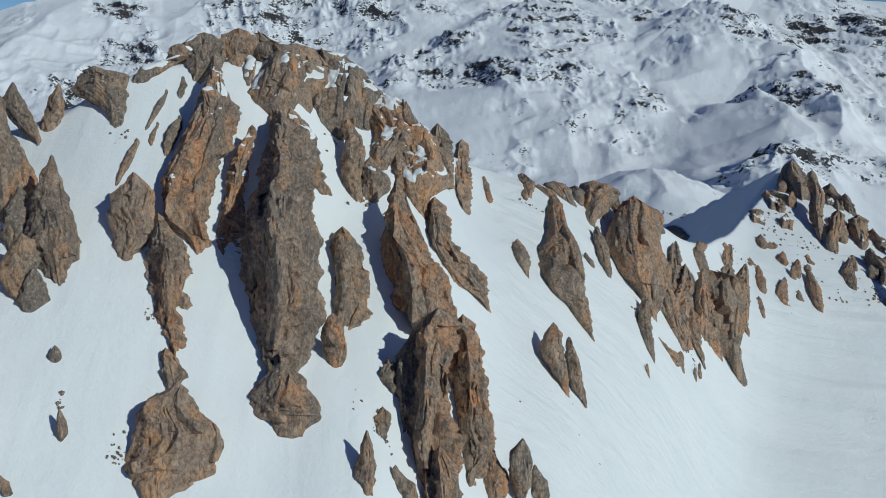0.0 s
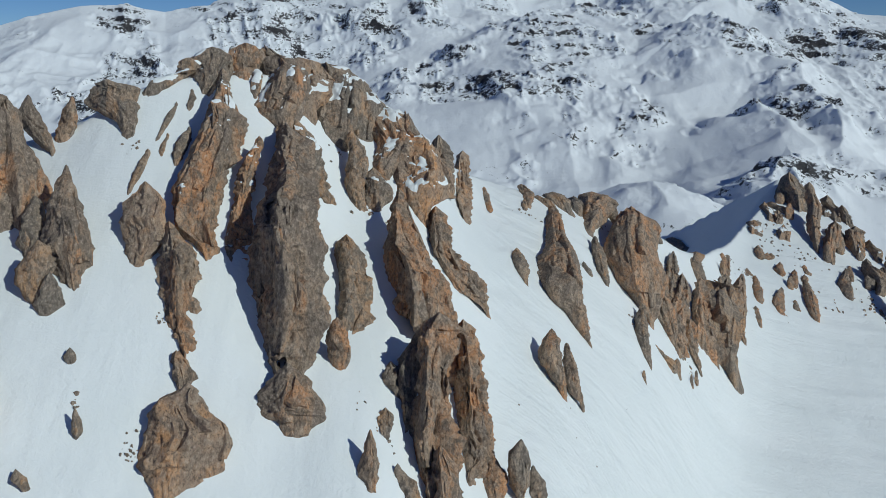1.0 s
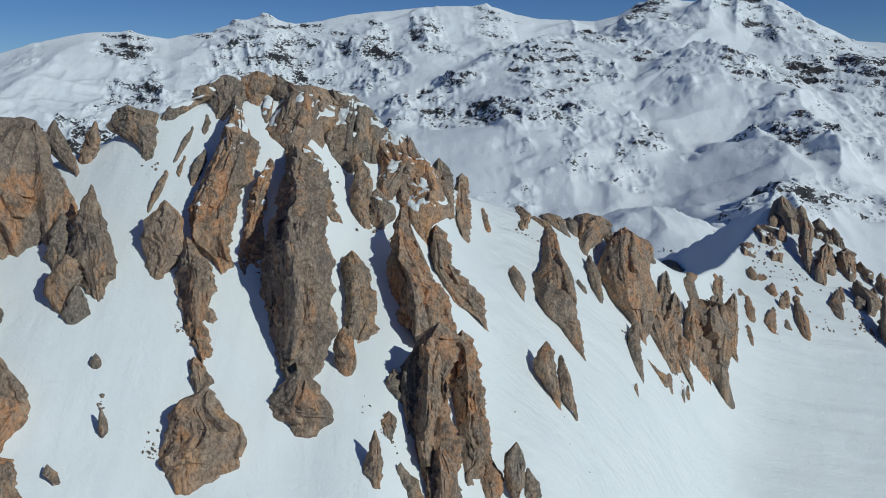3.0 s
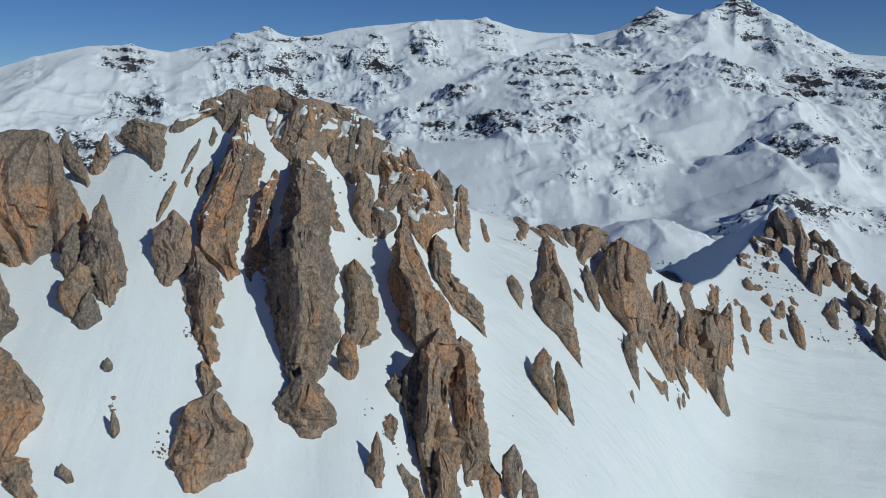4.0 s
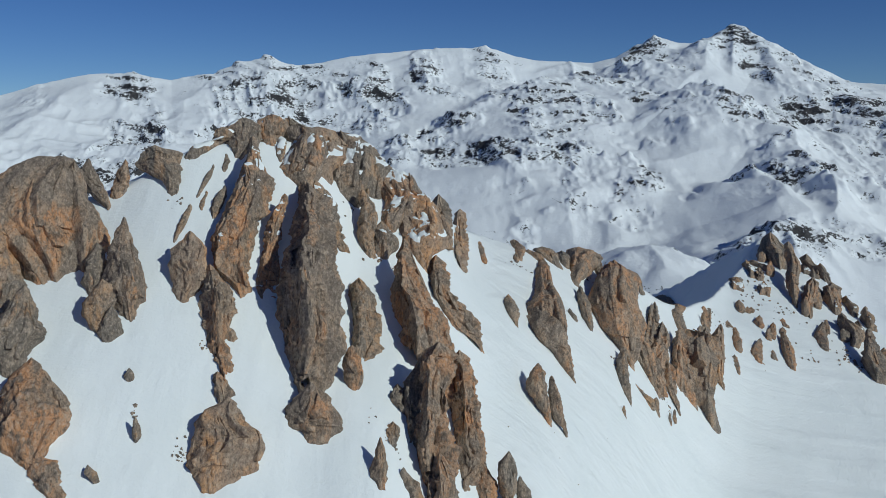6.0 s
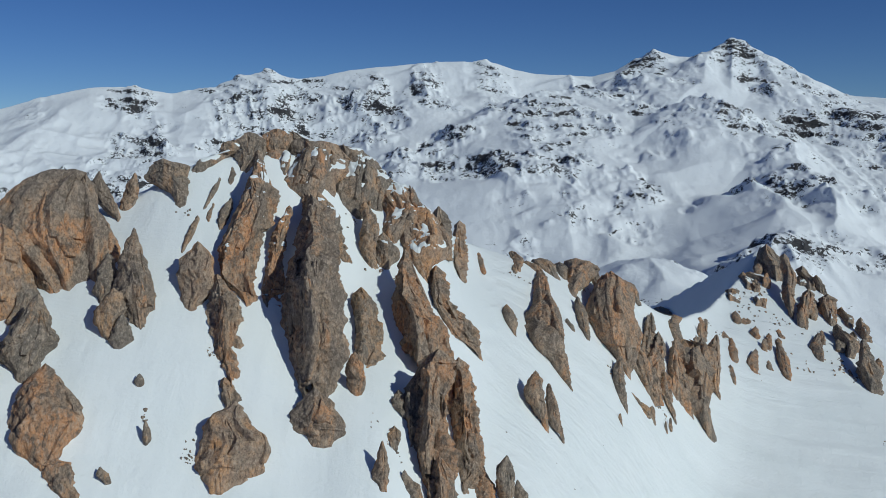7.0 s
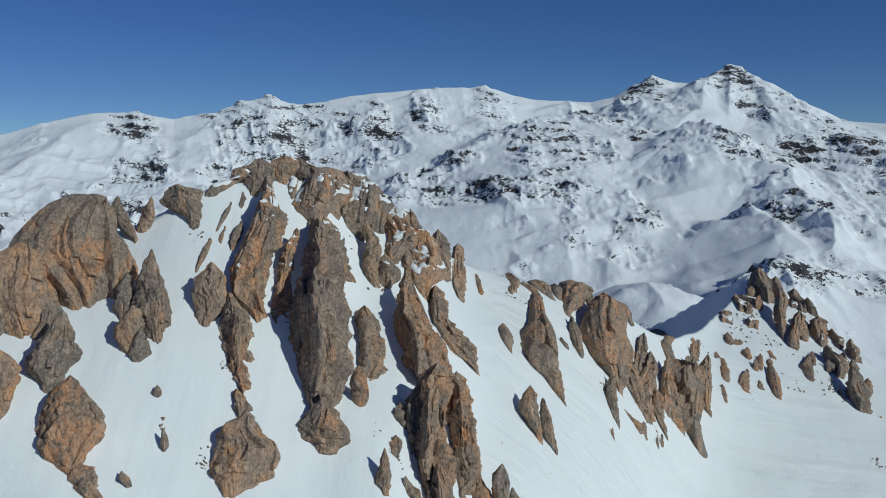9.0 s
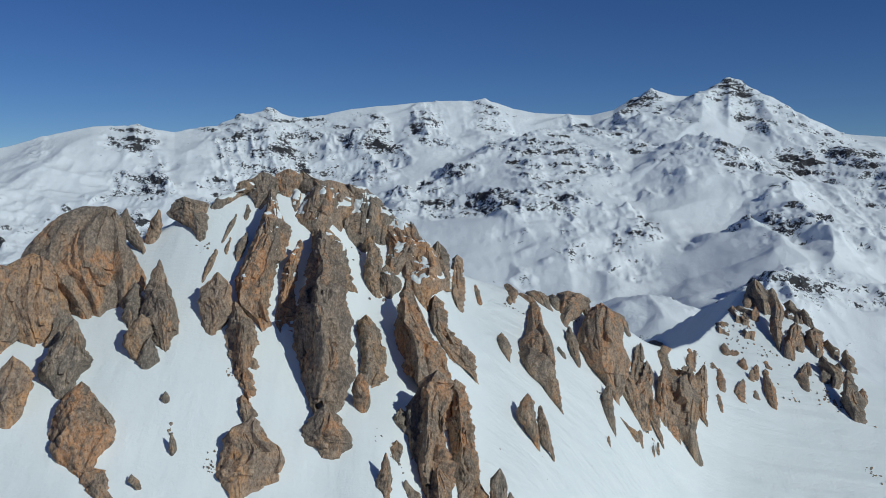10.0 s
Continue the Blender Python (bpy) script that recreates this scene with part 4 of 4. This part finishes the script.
crag("crest_rock", "brown", 0.6, 68, (17.4, 209.2, -25.6, 0.81), (18.5, 206.8, -27.4, 1.67), (18.3, 200.4, -29.1, 0.6))
crag("crest_rock", "grey", 0.6, 69, (25, 214.1, -28.5, 2.69), (25.9, 211.7, -29.6, 3.04), (27.3, 210.3, -30.9, 2.02))
crag("crest_rock", "brown", 0.6, 70, (35.7, 224.5, -29.8, 3.23), (36.9, 224.2, -32.2, 5.38), (35, 216.6, -33.7, 3.78), (32.5, 207.9, -35.4, 1.63))
crag("small_boulder", "brown", 0.8, 71, (8.4, 195.1, -24.5, 0.35), (8.5, 190.4, -25.7, 0.86), (9, 186, -27.1, 0.78), (9.3, 184.1, -27.7, 0.44))
crag("small_boulder", "grey", 0.8, 72, (28.8, 188, -39.2, 0.4), (29.5, 187.4, -40.4, 0.8), (30.1, 186.8, -41.6, 0.51))
crag("rock_wall", "brown", 0.9, 73, (44.1, 217.7, -33.6, 2.75), (44.2, 214.3, -36.1, 5.17), (42, 207.1, -39.3, 6.27), (41.5, 201.8, -42.7, 6.62), (41.6, 198.1, -45.6, 7.01), (43.4, 196.6, -48.6, 4.45), (43.7, 193.7, -51.3, 2.5), (43.9, 192, -52.9, 0.71))
crag("rock_fin", "grey", 0.9, 74, (33.2, 201.8, -36.3, 0.49), (33.4, 196.9, -39.2, 1.49), (33.6, 192.4, -41.9, 1.23), (33.8, 189.4, -43.8, 0.69))
crag("rock_pinnacle", "grey", 1.1, 75, (59.2, 237.2, -46.2, 0.29), (56.8, 228.4, -48.3, 1.67), (53.9, 217.1, -51.3, 2.06), (50.5, 205.6, -53.8, 2.02))
crag("rock_pinnacle", "brown", 1.1, 76, (58, 222.2, -49.1, 0.47), (57.1, 218.1, -51.2, 1.73), (54.3, 209.5, -54.2, 2.63), (50.8, 201.2, -56.5, 2.98), (52, 199.2, -60.1, 1.97))
crag("rock_pinnacle", "brown", 1.1, 77, (66.3, 235.8, -53.3, 0.72), (65.6, 232.1, -55.6, 2.2), (63.3, 223.2, -60.5, 3.23), (62.1, 216.8, -65, 3.35), (64.7, 216.7, -68.8, 1.41))
crag("rock_pinnacle", "grey", 1.1, 78, (77.1, 250.4, -56.5, 1.68), (74.5, 243.5, -59.1, 2.68), (72.6, 235, -63.7, 2.6), (71, 227.1, -68.9, 2.32), (71.6, 223.9, -72.2, 1.74), (72.4, 222.2, -74.9, 0.76))
crag("rock_pinnacle", "orange", 1.1, 79, (84.1, 258.5, -57.1, 0.55), (82.2, 254.8, -59.5, 1.94), (80.6, 247.9, -65.7, 1.9), (79.7, 243.7, -70, 1.58), (80.7, 242.6, -72, 0.6))
crag("rock_pinnacle", "brown", 1.1, 80, (57.3, 211.7, -58.8, 2.09), (56.7, 206.5, -62.6, 1.79), (58.3, 204.2, -67.2, 0.51))
crag("rock_fin", "grey", 0.9, 81, (41.5, 188.9, -48.6, 0.7), (40.3, 184.1, -51.1, 1.36), (39.9, 180.8, -53.6, 1.62), (40.4, 178.4, -56.4, 1.05), (41, 177.2, -58.3, 0.33))
crag("rock_fin", "grey", 0.9, 82, (43.6, 186.5, -56.5, 0.75), (45.5, 186.8, -58.8, 1.51), (47.6, 187.3, -61.3, 1.22))
crag("small_boulder", "grey", 0.8, 83, (49.7, 190.6, -61.1, 0.71), (49.6, 189.2, -62.9, 0.77), (50, 188.5, -64.5, 0.41))
crag("rock_fin", "brown", 0.9, 84, (17.3, 143.3, -41.2, 0.44), (17, 141.8, -42.5, 1.53), (16.7, 140.1, -44.3, 2.04), (17.4, 138.9, -46.6, 1.47), (18.5, 138.3, -49, 0.69))
crag("rock_fin", "brown", 0.9, 85, (20, 145, -43.9, 0.31), (20.2, 143.3, -46.2, 1.02), (20.4, 141.8, -48.5, 1.33), (21.1, 140.8, -50.9, 1.06), (22, 140.8, -52.3, 0.4))
crag("small_boulder", "grey", 0.8, 86, (38.7, 172.2, -57.2, 0.21), (38.5, 171.2, -58.4, 0.53), (38.9, 170.6, -59.7, 0.21))
crag("small_boulder", "grey", 0.8, 87, (56.3, 199.3, -66.1, 0.25), (56, 197.9, -67.5, 0.49), (56.1, 197.1, -68.7, 0.25))
crag("small_boulder", "grey", 0.8, 88, (54.2, 195.4, -65.6, 0.18), (54, 194.1, -66.9, 0.36), (54.2, 193.4, -68.2, 0.18))
crag("crest_rock", "grey", 0.6, 89, (90.2, 293.3, -58.2, 0.89), (87.1, 284.3, -59.6, 1.55), (84.7, 274.6, -61.9, 1))
crag("crest_rock", "grey", 0.5, 90, (109, 447.8, -80.6, 2.44), (109.4, 434.6, -80.9, 5.26), (110.4, 417.7, -80.6, 3.92))
crag("crest_rock", "grey", 0.5, 91, (71.9, 262.4, -51.8, 2.54), (68.5, 251.5, -53.2, 2.75), (69, 248.3, -56.1, 2.12))
crag("rock_wall", "grey", 0.12, 92, (69.8, 242.1, -56.8, 9.09), (65.6, 231, -59.7, 10.63), (64, 223.7, -63.5, 9.93), (64.7, 220.4, -67.5, 7.3), (67.2, 219.9, -71.2, 4.92), flakes=2)
crag("rock_wall", "brown", 0.5, 93, (46.1, 203.4, -49.4, 4.35), (47.4, 201.6, -52.1, 4.02), (48.4, 199.7, -54.8, 3.38), (49.5, 198.8, -57.1, 2.15))
crag("crest_rock", "grey", 0.6, 94, (21, 208.5, -28.2, 1.25), (22.8, 207.4, -29.3, 2.18), (23.7, 205.8, -30.3, 1.73))
crag("crest_rock", "grey", 0.6, 95, (30.7, 219.8, -30.1, 1.65), (30.5, 215.7, -31.1, 1.94), (30.6, 213.2, -32.1, 1.41))
crag("crest_rock", "brown", 0.6, 96, (41, 230.1, -33.2, 1.52), (40.5, 225.1, -34.7, 2.3), (41.1, 222.2, -36.5, 1.74))
crag("crest_rock", "grey", 0.6, 97, (53, 237.7, -38.1, 1.36), (54.2, 238.4, -40.9, 1.58), (54.8, 236, -42.6, 1.14))
crag("small_boulder", "grey", 0.7, 98, (17.5, 201.5, -27.9, 0.36), (17.3, 199.1, -28.8, 0.84), (17.3, 197.3, -29.5, 0.47))
crag("rock_fin", "grey", 0.8, 99, (-11.7, 142.7, -16.7, 0.51), (-11.5, 140.7, -18.6, 1.01), (-11.4, 139.2, -20.1, 0.67))
crag("rock_fin", "brown", 0.8, 100, (-6.9, 149.5, -14.6, 0.53), (-6.7, 146.7, -17.2, 1.23), (-6.5, 144.1, -19.5, 0.95))
crag("rock_tower", "brown", 0.8, 101, (-3.9, 162.4, -12.1, 0.48), (-4, 160.9, -13.6, 0.95), (-3.9, 158.5, -15.5, 1.22))
crag("rock_tower", "grey", 0.8, 102, (-5.3, 161, -9.8, 0.57), (-5.4, 160.8, -11.6, 1.05), (-5.2, 158, -13.6, 1.22))
crag("rock_tower", "grey", 0.8, 103, (-6.9, 159.4, -8.5, 0.56), (-7, 159.2, -10.3, 1.13), (-6.8, 156.2, -12.3, 1.39))
crag("small_boulder", "brown", 0.7, 104, (97.6, 287.5, -64, 0.74), (95.6, 279.2, -66.3, 1.9), (93.9, 271.8, -68.6, 1.24))
crag("small_boulder", "brown", 0.7, 105, (90.8, 265, -68.6, 1.12), (89.7, 259.5, -70.6, 1.27), (89.6, 256.8, -72, 0.59))
crag("small_boulder", "brown", 0.7, 106, (105.8, 286.5, -67.5, 0.65), (101.6, 276.9, -70, 2.07), (100.6, 271.1, -72.2, 0.97))
crag("small_boulder", "brown", 0.7, 107, (118, 298.9, -67.7, 0.67), (115.8, 288.4, -71.2, 2.24), (114.2, 281.3, -73.7, 2.01), (113.5, 276.8, -75.3, 0.99))
crag("small_boulder", "brown", 0.7, 108, (116.6, 305.5, -66.1, 0.88), (114.4, 299.4, -67.8, 1.35), (113.3, 295, -69.2, 0.57))
crag("small_boulder", "brown", 0.7, 109, (140, 320.1, -68.4, 0.51), (135.3, 310, -71.1, 2.3), (133, 300.2, -74.3, 1.55))
crag("small_boulder", "brown", 0.7, 110, (143.5, 325.5, -68.7, 0.63), (141.9, 320.5, -70.2, 1.13), (140.3, 315.7, -71.7, 0.81))
crag("small_boulder", "brown", 0.7, 111, (108.1, 317.8, -60.3, 1.12), (107.5, 314.5, -61.2, 1.61), (106.6, 310.9, -62.1, 1))
crag("small_boulder", "brown", 0.7, 112, (110.5, 315.1, -62.1, 0.81), (109.9, 312.5, -62.9, 1.4))
crag("small_boulder", "brown", 0.7, 113, (112.8, 308.9, -64.2, 0.99), (111.2, 304.1, -65.4, 1.76), (111.3, 301.7, -66.3, 0.97))
crag("small_boulder", "brown", 0.7, 114, (123, 314, -66.4, 1.01), (122.8, 309.7, -68, 1.39))
crag("small_boulder", "brown", 0.7, 115, (86.7, 287.2, -57.3, 1.3), (85.4, 279.8, -60, 1.18), (84.2, 275.1, -61.2, 0.62))
crag("small_boulder", "brown", 0.7, 116, (96.3, 291.8, -63.3, 1.51), (96.5, 290, -64.1, 1.5))
crag("small_boulder", "brown", 0.7, 117, (109.2, 283.6, -71, 0.74), (108.7, 279.2, -72.8, 0.91))
crag("small_boulder", "brown", 0.7, 118, (125.3, 290.6, -74.6, 0.28), (124.9, 287.7, -75.6, 0.56))
crag("small_boulder", "brown", 0.7, 119, (142.5, 297.1, -77.1, 0.58), (141.6, 293.5, -78.2, 0.76))
crag("small_boulder", "brown", 0.7, 120, (102.1, 271.4, -72.3, 0.53), (101.2, 267.4, -73.8, 0.61))
crag("rock_crag", "grey", 0.9, 121, (141.8, 385.7, -43.3, 2.66), (142.6, 385.3, -47.9, 5.81), (143.2, 382, -52.3, 7.81), (143.2, 376.4, -55.2, 4.75))
crag("rock_crag", "brown", 0.9, 122, (142, 364.2, -44.2, 1.38), (143.1, 361.7, -50.8, 2.63), (138.5, 348.3, -56.8, 2.54), (135.6, 336.9, -62.7, 1.29), (135, 333.4, -64.7, 0.64))
crag("rock_crag", "grey", 0.9, 123, (154.9, 377.8, -51.8, 2.38), (157.1, 375.3, -56.2, 2.37), (155.8, 371, -59.2, 2.58))
crag("rock_crag", "brown", 0.9, 124, (146.3, 347.5, -57.4, 2.21), (142.4, 339.8, -61, 3.24), (139, 331.8, -65, 1.59), (138.3, 327.7, -67.4, 0.84))
crag("rock_crag", "brown", 0.9, 125, (156.4, 353.1, -60.5, 3.36), (153, 345.5, -64.2, 3.85), (152.6, 339.9, -67.6, 2.17))
crag("crest_rock", "grey", 0.6, 126, (129.8, 370.2, -52, 1.75), (133.7, 367.3, -54.4, 3.02), (134.6, 364.5, -56.3, 2.07))
crag("crest_rock", "grey", 0.6, 127, (114.3, 342.7, -55.3, 3.05), (113.4, 339.7, -57, 2.59))
crag("rock_crag", "grey", 0.9, 128, (149, 325, -66.9, 1.56), (150.2, 321.6, -69.4, 3.09), (150.9, 316.8, -72.5, 3.56), (148.7, 312.6, -74.7, 2.01))
crag("rock_crag", "grey", 0.9, 129, (152.4, 309.5, -68.9, 0.8), (150.3, 302.6, -72.5, 2.34), (147.7, 294.6, -76.5, 3.82), (146.5, 287.2, -80.5, 2.8))
crag("rock_crag", "grey", 0.8, 130, (125.4, 365, -52.7, 2.07), (126.3, 361, -54.4, 2.74), (124.6, 355.5, -56.4, 1.8), snow=0.6)
crag("rock_crag", "brown", 0.8, 131, (146.9, 389.4, -47.6, 0.98), (148, 389.3, -50.8, 2.45), (147.1, 383.4, -54.2, 1.93), snow=0.6)
crag("rock_crag", "grey", 0.8, 132, (159.2, 373.2, -54.7, 1.65), (160.1, 371.5, -58, 2.58), (160.6, 370, -60.9, 2.11), snow=0.6)
crag("rock_crag", "grey", 0.8, 133, (160.6, 349.3, -64.4, 1.44), (161.4, 346.5, -67, 2.65), (160.2, 341.4, -69.2, 2.18), snow=0.6)
crag("rock_crag", "grey", 0.8, 134, (163.4, 337.6, -66.3, 1.08), (163.8, 336.7, -69.6, 2.58), (163.3, 332.8, -72.7, 2.77), snow=0.6)
crag("small_boulder", "grey", 0.8, 135, (146.3, 317.1, -70.7, 1.02), (145.4, 313, -73.8, 1.21))
crag("small_boulder", "brown", 0.8, 140, (137.9, 384.3, -48.8, 1.06), (137.0, 381.5, -50.7, 2.12), (136.2, 378.7, -53.5, 1.76))
crag("rock_crag", "grey", 0.8, 141, (128.7, 359.2, -54.1, 1.22), (127.9, 356.6, -55.4, 2.43), (127.1, 354.0, -57.3, 2.03), snow=0.6)
crag("small_boulder", "brown", 0.8, 142, (135.6, 366.0, -52.1, 0.90), (134.8, 363.3, -54.1, 1.81), (134.0, 360.5, -57.1, 1.51))
crag("rock_crag", "brown", 0.8, 143, (125.6, 343.4, -57.5, 1.39), (124.8, 340.9, -58.6, 2.77), (124.0, 338.4, -60.2, 2.31), snow=0.6)
crag("rock_crag", "brown", 0.8, 144, (113.5, 339.6, -56.1, 1.67), (112.8, 337.2, -56.8, 3.35), (112.1, 334.8, -57.9, 2.79), snow=0.6)
crag("small_boulder", "grey", 0.8, 145, (108.4, 315.0, -61.4, 0.69), (107.8, 312.8, -61.8, 1.38), (107.1, 310.5, -62.5, 1.15))
crag("small_boulder", "grey", 0.8, 146, (112.8, 318.1, -62.6, 0.60), (112.1, 315.9, -62.7, 1.19), (111.5, 313.7, -63.0, 1.00))
crag("rock_crag", "grey", 0.8, 147, (155.6, 379.5, -54.8, 1.65), (154.7, 376.8, -56.0, 3.31), (153.7, 374.1, -57.8, 2.75), snow=0.6)
crag("rock_crag", "grey", 0.8, 148, (149.1, 356.3, -60.8, 2.24), (148.2, 353.8, -61.6, 4.48), (147.3, 351.2, -62.8, 3.73), snow=0.6)
crag("small_boulder", "grey", 0.8, 149, (146.9, 343.1, -60.8, 0.87), (146.0, 340.5, -63.0, 1.74), (145.0, 337.6, -66.2, 1.45))
crag("small_boulder", "brown", 0.8, 150, (138.4, 333.4, -61.4, 0.84), (137.5, 330.8, -63.6, 1.69), (136.6, 328.0, -66.7, 1.41))
crag("rock_crag", "grey", 0.8, 151, (157.4, 353.4, -61.3, 1.57), (156.4, 350.8, -63.1, 3.14), (155.4, 348.0, -65.7, 2.62), snow=0.6)
crag("rock_crag", "grey", 0.8, 152, (153.9, 343.2, -63.9, 1.20), (152.9, 340.7, -65.5, 2.41), (151.9, 338.0, -67.9, 2.01), snow=0.6)
crag("small_boulder", "grey", 0.8, 153, (84.1, 277.3, -56.8, 0.52), (83.6, 275.1, -58.6, 1.04), (83.0, 272.7, -61.2, 0.87))
crag("small_boulder", "grey", 0.8, 154, (95.5, 291.6, -63.6, 0.64), (94.9, 289.6, -63.6, 1.28), (94.3, 287.5, -63.8, 1.07))
crag("rock_crag", "grey", 0.8, 155, (151.3, 329.0, -69.1, 1.27), (150.3, 326.6, -70.0, 2.54), (149.4, 324.1, -71.5, 2.12), snow=0.6)
crag("small_boulder", "grey", 0.8, 156, (148.2, 318.7, -71.1, 0.83), (147.3, 316.3, -72.1, 1.65), (146.3, 313.8, -73.7, 1.38))
crag("rock_crag", "brown", 0.8, 157, (155.6, 326.3, -69.9, 1.27), (154.6, 323.8, -71.3, 2.54), (153.6, 321.2, -73.5, 2.11), snow=0.6)
crag("small_boulder", "brown", 0.8, 158, (157.2, 307.3, -75.7, 1.02), (156.1, 304.9, -77.2, 2.03), (155.1, 302.3, -79.5, 1.69))
crag("small_boulder", "brown", 0.8, 159, (149.1, 303.0, -76.5, 0.70), (148.2, 300.7, -77.3, 1.40), (147.2, 298.3, -78.6, 1.16))
crag("small_boulder", "grey", 0.8, 160, (119.5, 298.6, -70.7, 0.38), (118.7, 296.6, -70.9, 0.77), (118.0, 294.4, -71.2, 0.64))
crag("small_boulder", "grey", 0.8, 161, (120.4, 306.4, -67.7, 0.58), (119.7, 304.2, -68.2, 1.17), (118.9, 301.9, -69.1, 0.97))
crag("small_boulder", "grey", 0.8, 162, (127.5, 291.9, -75.4, 0.29), (126.8, 289.9, -75.6, 0.57), (126.0, 287.7, -76.1, 0.48))
crag("small_boulder", "grey", 0.8, 163, (112.3, 297.0, -66.0, 0.57), (111.6, 294.8, -67.2, 1.13), (110.9, 292.3, -69.2, 0.94))
crag("small_boulder", "grey", 0.8, 164, (109.1, 283.1, -71.5, 0.55), (108.4, 281.1, -71.8, 1.09), (107.7, 279.0, -72.5, 0.91))

rubble(-33.8, 92.0, 0.5, 14, 0.22, 300)
rubble(-33.3, 92.8, 0.4, 10, 0.18, 301)
rubble(-34.0, 106.0, 0.3, 10, 0.2, 302)
rubble(-40.4, 95.1, 0.3, 6, 0.3, 303)
rubble(-9.8, 104.4, 0.5, 4, 0.22, 304)
rubble(-7.0, 101.2, 0.7, 6, 0.24, 305)
rubble(39.8, 185.0, 1, 14, 0.35, 306)
rubble(53.9, 198.4, 1.2, 10, 0.4, 307)
rubble(-43.2, 127.8, 0.5, 8, 0.25, 308)
rubble(-33.6, 123.7, 1.2, 12, 0.3, 309)
rubble(-11.1, 137.8, 1.2, 14, 0.3, 310)
rubble(-16.7, 144.6, 1, 6, 0.25, 311)
rubble(116.8, 327.6, 3, 14, 0.6, 312)
rubble(127.6, 325.3, 4, 18, 0.6, 313)
rubble(119.0, 344.8, 4, 18, 0.7, 314)
rubble(140.4, 304.6, 5, 16, 0.7, 315)
rubble(123.6, 291.9, 4, 10, 0.5, 316)
rubble(94.2, 290.0, 2, 8, 0.5, 317)
rubble(143.9, 294.4, 4, 18, 0.8, 318)
rubble(38.1, 213.0, 1.4, 10, 0.4, 319)
rubble(17.1, 195.3, 1.2, 8, 0.35, 320)
rubble(25.1, 132.8, 8, 6, 0.2, 321)
rubble(-33.3, 93.1, 0.8, 10, 0.22, 322)
rubble(136.0, 250.4, 1.6, 12, 0.45, 323)
rubble(137.5, 245.0, 1.2, 8, 0.5, 324)
